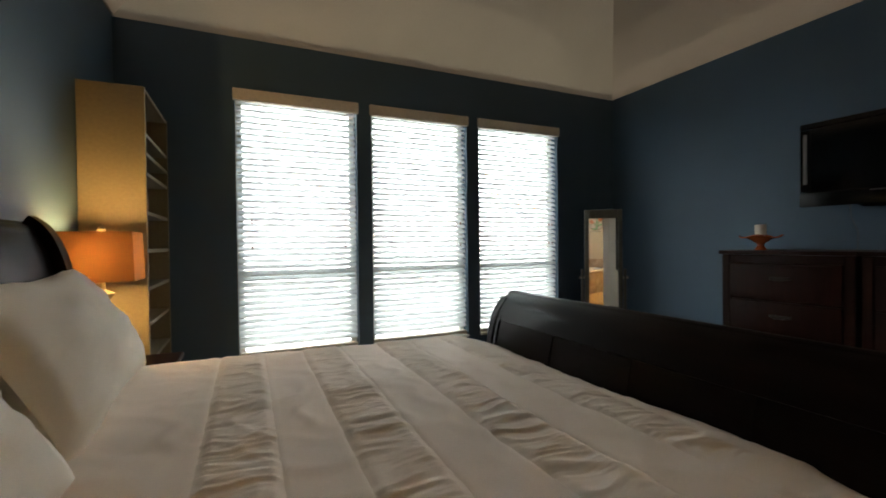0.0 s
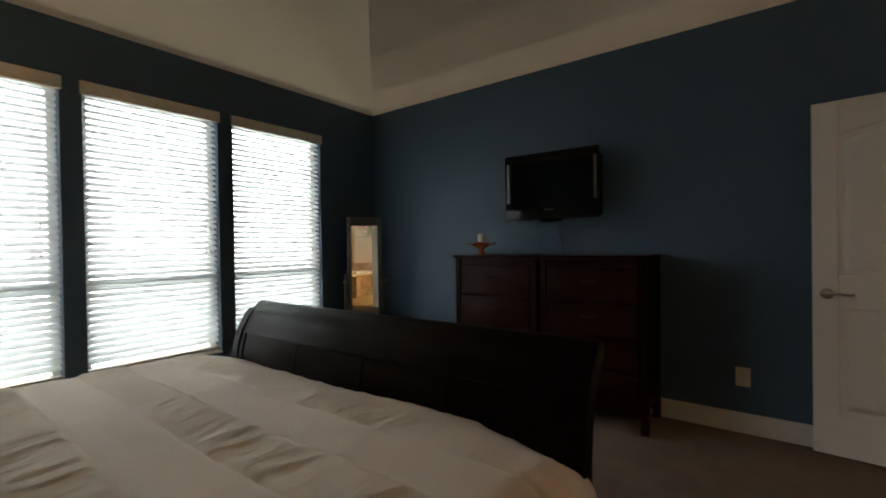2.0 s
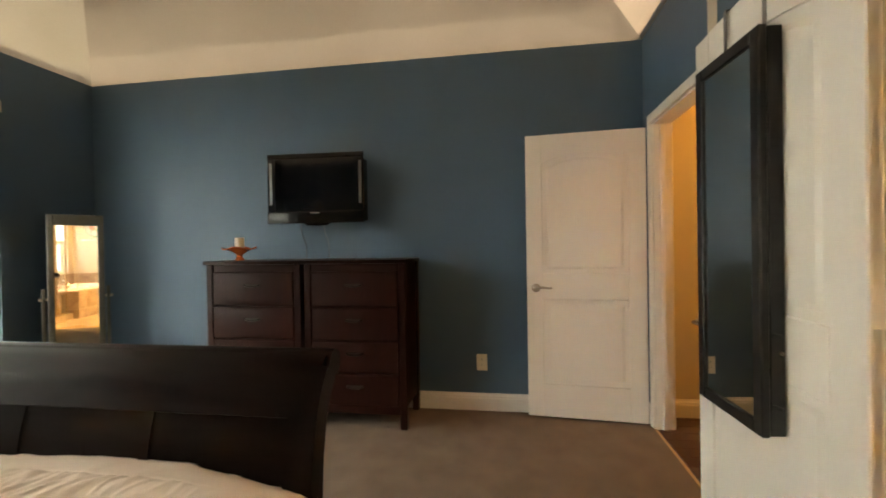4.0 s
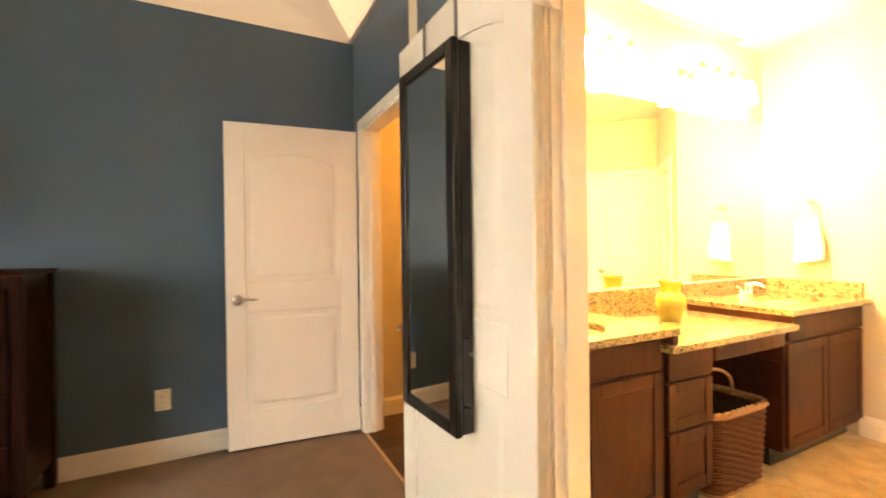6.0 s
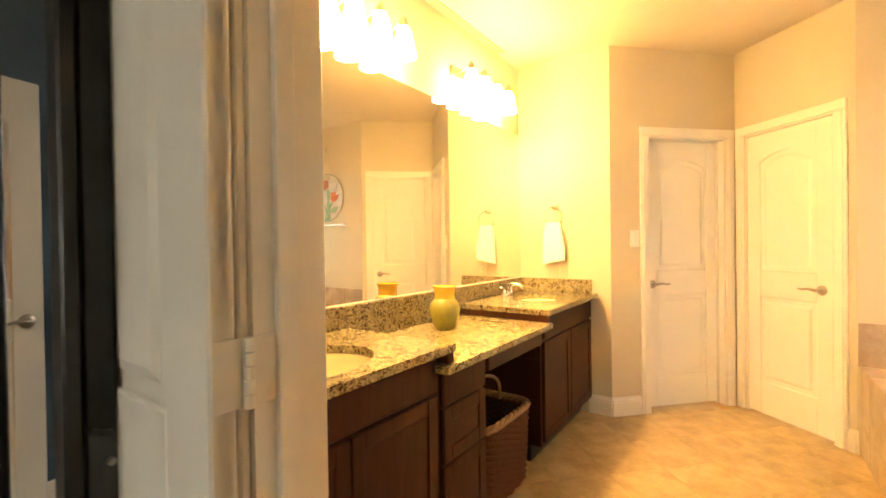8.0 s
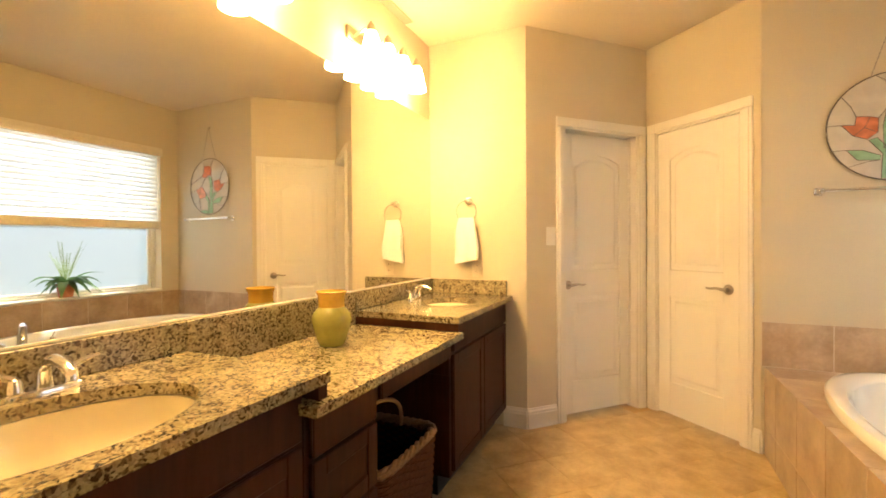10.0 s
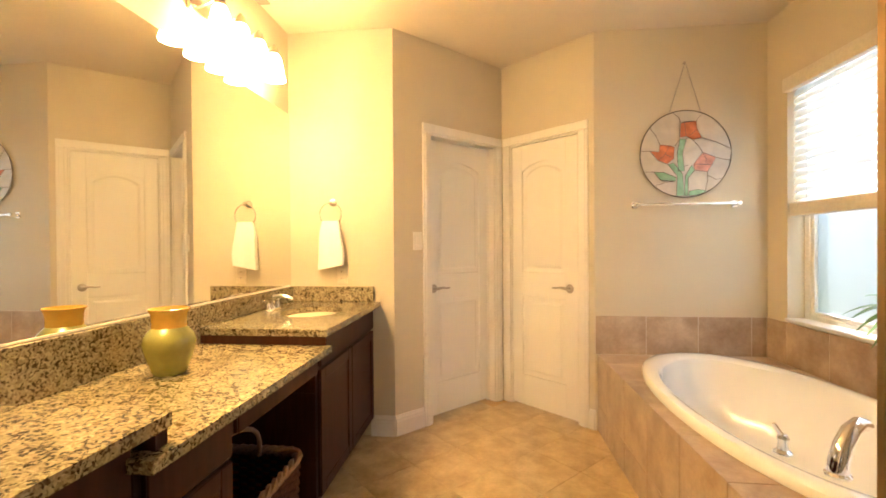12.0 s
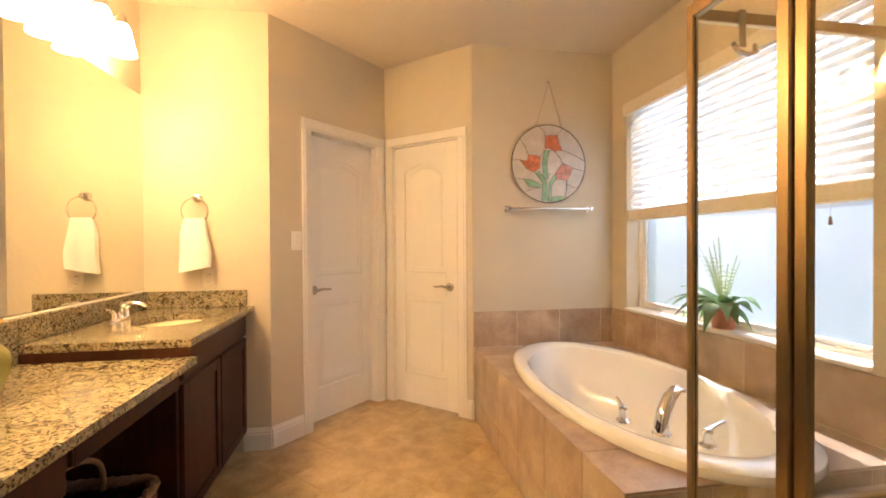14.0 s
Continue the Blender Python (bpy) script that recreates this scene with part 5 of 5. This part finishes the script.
# petals and leaves as seen from the room, x to the viewer's right
SHAPES = [
    (TULIP, [(-0.10, 0.70), (-0.02, 0.73), (0.02, 0.40), (-0.12, 0.38)]), (TULIP, [(-0.02, 0.73), (0.24, 0.74), (0.26, 0.56), (0.14, 0.45), (0.02, 0.40)]),
    (TULIP, [(0.26, 0.56), (0.36, 0.36), (0.16, 0.32), (0.02, 0.40), (0.14, 0.45)]),
    (TULIP, [(-0.78, 0.08), (-0.58, 0.06), (-0.56, 0.22), (-0.36, 0.20), (-0.44, 0.0), (-0.60, -0.14)]), (TULIP, [(-0.36, 0.20), (-0.24, 0.16), (-0.25, -0.10), (-0.44, 0.0)]),
    (TULIP, [(-0.60, -0.14), (-0.44, 0.0), (-0.25, -0.10), (-0.40, -0.22)]),
    (TULIPP, [(0.38, 0.02), (0.46, -0.14), (0.44, -0.26), (0.18, -0.24)]), (TULIPP, [(0.38, 0.02), (0.66, -0.10), (0.58, -0.26), (0.44, -0.26), (0.46, -0.14)]),
    (TULIPP, [(0.18, -0.24), (0.58, -0.26), (0.48, -0.42), (0.20, -0.38)]),
    (STEM, [(-0.12, 0.34), (0.02, 0.34), (-0.06, 0.0), (-0.02, -0.40), (-0.16, -0.40), (-0.18, 0.0)]), (STEM, [(-0.38, -0.24), (-0.26, -0.20), (-0.06, -0.46), (-0.02, -0.96), (-0.20, -0.96), (-0.18, -0.5)]),
    (STEM, [(0.14, -0.26), (0.20, -0.38), (0.06, -0.56), (0.06, -0.97), (-0.02, -0.96), (0.0, -0.50)]),
    (STEM, [(-0.70, -0.40), (-0.46, -0.42), (-0.20, -0.54), (-0.22, -0.62), (-0.54, -0.60)]), (STEM, [(0.08, -0.86), (0.26, -0.82), (0.48, -0.86), (0.30, -0.94), (0.08, -0.97)]),
]
for mt, o in SHAPES:
    part("glass_piece", flat(o, 0.0045, 0.003), mt, sg, smooth=False)
bm = tube(bmesh.new(), [(SGR * math.cos(a), 0.004, SGR * math.sin(a)) for a in [2 * math.pi * i / 64 for i in range(64)]], 0.0032, 8, True)
part("lead_rim", bm, LEAD, sg, "dark lead rim")
LINES = [o + o[:1] for m_, o in SHAPES] + [
    [(-0.28, 0.95), (-0.14, 0.84), (-0.10, 0.70)], [(0.40, 0.91), (0.26, 0.80), (0.24, 0.74)], [(0.36, 0.36), (0.66, 0.26), (0.97, 0.1)], [(-0.78, 0.62), (-0.64, 0.42), (-0.56, 0.22)],
    [(-0.99, 0.08), (-0.78, 0.08)], [(-0.90, -0.40), (-0.70, -0.40)], [(-0.66, -0.72), (-0.40, -0.64), (-0.22, -0.62)], [(0.16, 0.32), (0.30, 0.16), (0.38, 0.02)], [(0.66, -0.10), (0.98, -0.18)],
    [(0.48, -0.42), (0.48, -0.66), (0.42, -0.88)], [(0.48, -0.50), (0.66, -0.60), (0.80, -0.58)], [(-0.24, 0.16), (-0.12, 0.34)], [(0.02, 0.34), (0.10, 0.38)], [(0.06, -0.26), (-0.04, -0.3)]]
bm = bmesh.new()
for ln in LINES:
    tube(bm, [(-p[0] * SGR, 0.0075, p[1] * SGR) for p in ln], 0.0017, 6)
part("lead_lines", bm, LEAD, sg, "dark lead lines")
for s in (-1, 1):
    a, b = Vector((s * 0.10, 0.004, 0.270)), Vector((0, 0.006, 0.60))
    bm = bmesh.new()
    for k in range(26):
        p, q = a.lerp(b, k / 26), a.lerp(b, (k + 0.9) / 26)
        tube(bm, [p, q], 0.0016 + 0.0014 * (k % 2), 5)
    tagged(part("chain", bm, NICKEL, sg, "fine metal chain"), kind="stuff")
part("hook", lathe(bmesh.new(), [(0, 0), (0.008, 0), (0.007, 0.012), (0, 0.016)], 12, pose(0, -0.011, 0.602, -90, 0, 0)), NICKEL, sg)
tb = thing("towel_bar", pose(-3.86, YS, 1.518), "chrome towel bar on the beige wall", "towel bar")
part("bar", cyl(bmesh.new(), (-0.30, 0.058, 0), (0.30, 0.058, 0), 0.0095, n=18), CHROME, tb)
for s in (-1, 1):
    part("bracket", box(boxb(s * 0.315 - 0.02, s * 0.315 + 0.02, 0.0, 0.012, -0.024, 0.024, 0.004), s * 0.315 - 0.013, s * 0.315 + 0.013, 0.012, 0.072, -0.014, 0.014, 0.004), CHROME, tb)

# ---------------------------------------------------------------- tub, deck and tiles
DX, DZ, DY = -3.30, 0.515, -1.165
TC, TRX, TRY = (-3.832, -2.03), 0.464, 0.925
dk = thing("tub_deck", pose(0, 0, 0), "raised tub deck faced with tan stone-look tiles", "tub deck", kind="structure")
bm = slab(XB + 0.002, DX - 0.003, YS + 0.002, DY - 0.003, 0.0, DZ - 0.003, (TC[0], TC[1], TRX - 0.03, TRY - 0.03), 64)
part("base", bm, GROUT, dk, "grout bed", smooth=False)
joints = [DY - 0.0, -1.43, -1.77, -2.11, -2.45, -2.79, YS + 0.004]
g = 0.0025


def tile_box(x0, x1, y0, y1, z0, z1):
    return boxb(min(x0, x1), max(x0, x1), min(y0, y1), max(y0, y1), z0, z1, 0.0015)


for a, b in zip(joints, joints[1:]):
    part("tile", tile_box(DX - 0.0095, DX, b + g, a - g, 0.178, DZ - 0.0005), WALLTILE, dk)
    part("tile", tile_box(DX - 0.0095, DX, b + g, a - g, 0.0, 0.173), WALLTILE, dk)
# deck-top tiles cut round the tub's oval
for a, b in zip(joints, joints[1:]):
    for side in (1, -1):
        n = 6
        ys = [b + g + (a - b - 2 * g) * k / n for k in range(n + 1)]
        outer = (DX - 0.0005) if side > 0 else (XB + 0.004)
        pts_in = []
        for y in ys:
            u = (y - TC[1]) / (TRY - 0.03)
            dx = (TRX - 0.03) * math.sqrt(max(0.0, 1 - u * u))
            pts_in.append(TC[0] + side * (dx + 0.001))
        bm = bmesh.new()
        top_o = [bm.verts.new((outer, y, DZ)) for y in ys]
        top_i = [bm.verts.new((x, y, DZ)) for x, y in zip(pts_in, ys)]
        bot_o = [bm.verts.new((outer, y, DZ - 0.0095)) for y in ys]
        bot_i = [bm.verts.new((x, y, DZ - 0.0095)) for x, y in zip(pts_in, ys)]
        for k in range(n):
            bm.faces.new((top_o[k], top_o[k + 1], top_i[k + 1], top_i[k])), bm.faces.new((bot_o[k], bot_i[k], bot_i[k + 1], bot_o[k + 1]))
            bm.faces.new((top_o[k], bot_o[k], bot_o[k + 1], top_o[k + 1])), bm.faces.new((top_i[k], top_i[k + 1], bot_i[k + 1], bot_i[k]))
        for k in (0, n):
            bm.faces.new((top_o[k], top_i[k], bot_i[k], bot_o[k]))
        part("tile", bm, WALLTILE, dk, smooth=False)
for k in range(4):
    part("tile", tile_box(DX - 0.30 * k - g, max(DX - 0.30 * (k + 1) + g, XB + 0.01), DY - 0.0095, DY - 0.0005, 0.178, DZ - 0.011), WALLTILE, dk)
    part("tile", tile_box(DX - 0.30 * k - g, max(DX - 0.30 * (k + 1) + g, XB + 0.01), DY - 0.0095, DY - 0.0005, 0.0, 0.173), WALLTILE, dk)
# tile band on the walls round the tub
bd = thing("tile_band", pose(0, 0, 0), "band of tan stone-look tiles on the walls above the tub", "wall tiles", kind="structure")
xs = [-3.286, -3.616, -3.947, -4.277, XB + 0.011]
for a, b in zip(xs, xs[1:]):
    part("tile", tile_box(b + g, a - g, YS + 0.001, YS + 0.010, DZ + 0.003, 0.774), WALLTILE, bd)
ys = [YS + 0.001, -2.83, -2.50, -2.17, -1.84, -1.51, -1.18, -1.09]
for a, b in zip(ys, ys[1:]):
    part("tile", tile_box(XB + 0.001, XB + 0.010, a + g, b - g, DZ + 0.003, 0.774), WALLTILE, bd)
part("grout_bed", boxb(XB + 0.0005, XB + 0.008, YS + 0.003, -1.09, DZ, 0.7735), GROUT, bd)
part("grout_bed", boxb(XB + 0.009, -3.287, YS + 0.0005, YS + 0.008, DZ, 0.7735), GROUT, bd)

tub = thing("bathtub", pose(TC[0], TC[1], DZ), "white oval drop-in bathtub in the tiled deck", "bathtub")
bm = lathe(bmesh.new(), [(1.0, 0.0005), (1.005, 0.012), (1.0, 0.032), (0.98, 0.043), (0.93, 0.047), (0.885, 0.043), (0.86, 0.03), (0.845, -0.02), (0.81, -0.16), (0.74, -0.30), (0.6, -0.375), (0.3, -0.395), (0.0, -0.40)], 96, sx=TRX, sy=TRY)
for v in bm.verts:
    a = math.atan2(v.co.y / TRY, v.co.x / TRX)
    r = math.hypot(v.co.x / TRX, v.co.y / TRY)
    full = 1 + 0.035 * math.sin(2 * a) ** 2
    v.co.x *= full
    v.co.y *= full
    if 0.5 < r < 0.9:
        # arm rests along both sides, a wider ledge at the tap side
        k = 1 - 0.055 * math.exp(-((a + 0.95) / 0.5) ** 2) - 0.05 * math.exp(-((a - 2.4) / 0.35) ** 2) - 0.05 * math.exp(-((abs(a) - 2.2) / 0.25) ** 2) * (a < 0)
        v.co.x *= k
        v.co.y *= k
part("shell", bm, ACRYLIC, tub)
part("drain", lathe(bmesh.new(), [(0, -0.392), (0.03, -0.392), (0.034, -0.397), (0, -0.4)], 18, Matrix.Translation((0, 0.45, 0))), CHROME, tub)
tf = thing("tub_faucet", pose(-3.602, -1.41, DZ + 0.046), "chrome roman tub spout with two lever handles", "tub faucet")
dirv = Vector((-0.92, -0.40, 0)).normalized()
sp = [Vector((0, 0, 0)), Vector((0, 0, 0.04)), dirv * 0.022 + Vector((0, 0, 0.085)), dirv * 0.055 + Vector((0, 0, 0.125)), dirv * 0.095 + Vector((0, 0, 0.143)), dirv * 0.13 + Vector((0, 0, 0.132))]
part("spout", tube(bmesh.new(), sp, 0.02, 16, radii=[0.027, 0.027, 0.026, 0.024, 0.021, 0.019]), CHROME, tf)
part("spout_base", lathe(bmesh.new(), [(0, 0), (0.034, 0), (0.034, 0.006), (0.028, 0.012), (0, 0.012)], 24), CHROME, tf)
for (x, y), d in (((0.068, -0.135), (0.028, 0.0)), ((-0.10, 0.105), (-0.085, -0.02))):
    hd = part("handle", lathe(bmesh.new(), [(0, 0), (0.028, 0), (0.027, 0.006), (0.016, 0.014), (0.014, 0.04), (0.018, 0.05), (0.012, 0.062), (0, 0.065)], 20, Matrix.Translation((x, y, 0))), CHROME, tf)
    part("lever", tube(bmesh.new(), [(x, y, 0.055), (x + d[0] * 0.5, y + d[1] * 0.5, 0.075 if x > 0 else 0.066), (x + d[0], y + d[1], 0.098 if x > 0 else 0.07)], 0.007, 8, radii=[0.009, 0.007, 0.006]), CHROME, hd)

# ---------------------------------------------------------------- tub window, blind, plant
mw = along((XB, WY1), (XB, WY0))
wu = window_unit("window_4", mw, WY1 - WY0, WZ0, WZ1, 0, "wide bathroom window of obscure glass over the tub", FROST)
part("frame_inner", boxb(0.0455, 0.075, -0.125, -0.10, WZ0 + 0.0455, WZ1 - 0.05, 0.003), VINYL, wu)
part("frame_inner", boxb(WY1 - WY0 - 0.075, WY1 - WY0 - 0.0455, -0.125, -0.10, WZ0 + 0.0455, WZ1 - 0.05, 0.003), VINYL, wu)
part("frame_inner", boxb(0.0755, WY1 - WY0 - 0.0755, -0.125, -0.10, WZ0 + 0.0455, WZ0 + 0.068, 0.003), VINYL, wu)
bb = blind("window_blind", mw, WY1 - WY0, WZ1 + 0.035, 1.425, 0.0445, -66, "white slatted blind raised half way over the tub", "bathroom blind", 9, material=BATHBLIND)
part("stack_rail", boxb(0.006, WY1 - WY0 - 0.006, -0.018, -0.008, 1.421, 1.498, 0.004), VALANCE, bb, "cream bottom rail and gathered slats")
part("cord_tassel", cyl(bmesh.new(), (0.15, 0.0, 1.33), (0.15, 0.0, 1.365), 0.008, 0.004, 8), RIMW, bb)
part("pull_cord", cyl(bmesh.new(), (0.15, 0.0, 1.365), (0.15, 0.0, 2.17), 0.0012, n=5), BLIND, bb)
solid("neighbour_wall", boxb(-9.0, -8.8, -8, 4, -0.25, 3.0), FENCE, "pale wall outside the bathroom window", "wall")

pl = thing("potted_plant", pose(-4.43, -2.03, WZ0 + 0.02), "peace lily and fern in a terracotta pot on the sill", "plant")
part("pot", lathe(bmesh.new(), [(0, 0), (0.05, 0), (0.062, 0.088), (0.068, 0.09), (0.07, 0.118), (0.062, 0.118), (0.056, 0.10), (0, 0.098)], 32), TERRA, pl, "terracotta pot")
part("soil", lathe(bmesh.new(), [(0, 0.104), (0.058, 0.1015)], 24), SOIL, pl)


def blade(bm, az, length, width, lift, droop, n=8):
    """A leaf that rises and arches over."""
    d, s = Vector((math.cos(az), math.sin(az), 0)), Vector((-math.sin(az), math.cos(az), 0))
    prev = None
    for k in range(n + 1):
        t = k / n
        p = d * (length * (0.9 * t if lift < 1.2 else 0.45 * t)) + Vector((0, 0, 0.1 + length * (lift * t - droop * t * t)))
        w = width * (math.sin(math.pi * min(1, max(0.0, t * 1.02)) ** 0.8) if width > 0.012 else 1 - t * 0.8) * 0.5 + 0.0008
        row = [bm.verts.new(p - s * w + Vector((0, 0, w * 0.3))), bm.verts.new(p), bm.verts.new(p + s * w + Vector((0, 0, w * 0.3)))]
        if prev:
            bm.faces.new((prev[0], prev[1], row[1], row[0])), bm.faces.new((prev[1], prev[2], row[2], row[1]))
        prev = row


rnd = random.Random(21)
for k in range(24):
    bm = bmesh.new()
    az = rnd.uniform(-1.5, 1.5) if k % 3 else rnd.choice((-1.55, 1.55)) + rnd.uniform(-0.25, 0.25)
    blade(bm, az, rnd.uniform(0.15, 0.33), rnd.uniform(0.05, 0.085), rnd.uniform(0.45, 1.05), rnd.uniform(0.5, 1.0))
    part("leaf", bm, LEAF, pl, smooth=True)
for k in range(12):
    bm = bmesh.new()
    az, ln = rnd.uniform(-1.9, 1.9), rnd.uniform(0.24, 0.38)
    blade(bm, az, ln, 0.006, 1.3, 0.25)
    for j in range(4, 15):
        t = j / 15
        d = Vector((math.cos(az), math.sin(az), 0))
        p = d * (ln * 0.45 * t) + Vector((0, 0, 0.1 + ln * (1.3 * t - 0.25 * t * t)))
        sd = Vector((-math.sin(az), math.cos(az), 0))
        for sgn in (1, -1):
            q = p + sd * sgn * 0.035 * (1.1 - t) + Vector((0, 0, 0.012))
            a, b, c = bm.verts.new(p - Vector((0, 0, 0.003))), bm.verts.new(q), bm.verts.new(p + Vector((0, 0, 0.004)))
            bm.faces.new((a, b, c))
    part("frond", bm, LEAFP, pl, "pale green fern frond", smooth=True)

# ---------------------------------------------------------------- shower
sh = thing("shower_enclosure", pose(0, 0, 0), "framed glass shower enclosure beside the tub", "shower")
PX, PY, ZT = -3.452, -1.075, 1.925
part("curb", boxb(PX - 0.06, PX + 0.06, -1.16, 0.025, 0.0, 0.12, 0.006), WALLTILE, sh, "tiled curb")
part("curb", boxb(XB + 0.012, PX - 0.061, -1.162, PY + 0.05, 0.0, 0.46, 0.006), WALLTILE, sh, "tiled knee wall")
part("corner_post", boxb(PX - 0.012, PX + 0.012, PY - 0.012, PY + 0.012, 0.121, ZT, 0.003), BRASS, sh)
part("top_rail", boxb(XB + 0.002, PX - 0.013, PY - 0.012, PY + 0.012, ZT - 0.045, ZT - 0.012, 0.003), BRASS, sh)
part("bottom_rail", boxb(XB + 0.012, PX - 0.013, PY - 0.014, PY + 0.014, 0.461, 0.492, 0.003), BRASS, sh)
part("top_rail", boxb(PX - 0.014, PX + 0.014, PY + 0.0125, 0.02, ZT - 0.04, ZT + 0.004, 0.003), BRASS, sh)
part("bottom_rail", boxb(PX - 0.014, PX + 0.014, PY + 0.0125, 0.02, 0.121, 0.15, 0.003), BRASS, sh)
part("strike_post", boxb(PX - 0.016, PX + 0.016, -0.812, -0.778, 0.151, ZT - 0.041, 0.004), BRASS, sh)
dr = part("shower_door", boxb(PX - 0.012, PX + 0.012, -0.774, -0.742, 0.155, ZT - 0.045, 0.004), BRASS, sh)
part("door_stile", boxb(PX - 0.012, PX + 0.012, -0.14, -0.11, 0.155, ZT - 0.045, 0.004), BRASS, dr)
part("hinge_post", boxb(PX - 0.016, PX + 0.016, -0.106, 0.02, 0.151, ZT - 0.041, 0.004), BRASS, sh)
for nm, b, par in (("glass_panel", boxb(XB + 0.004, PX - 0.012, PY - 0.003, PY + 0.003, 0.49, ZT - 0.044), sh), ("glass_panel", boxb(PX - 0.003, PX + 0.003, PY + 0.012, -0.811, 0.149, ZT - 0.039), sh), ("door_glass", boxb(PX - 0.003, PX + 0.003, -0.743, -0.139, 0.156, ZT - 0.046), dr)):
    o = part(nm, b, SHOWERG, par, "clear glass", smooth=False)
    o.visible_shadow = False
hk = thing("shower_hook", pose(-3.60, PY, ZT - 0.012), "clear plastic hook hanging on the shower rail", "hook")
part("strap", box(boxb(-0.011, 0.011, 0.0125, 0.0155, -0.10, 0.004), -0.011, 0.011, -0.0155, 0.0155, 0.0005, 0.004), NICKEL, hk)
part("hook", tube(bmesh.new(), [(-0.035, 0.02, -0.095), (-0.03, 0.03, -0.12), (0, 0.034, -0.13), (0.03, 0.03, -0.12), (0.035, 0.02, -0.095)], 0.007, 8), CHROME, hk)
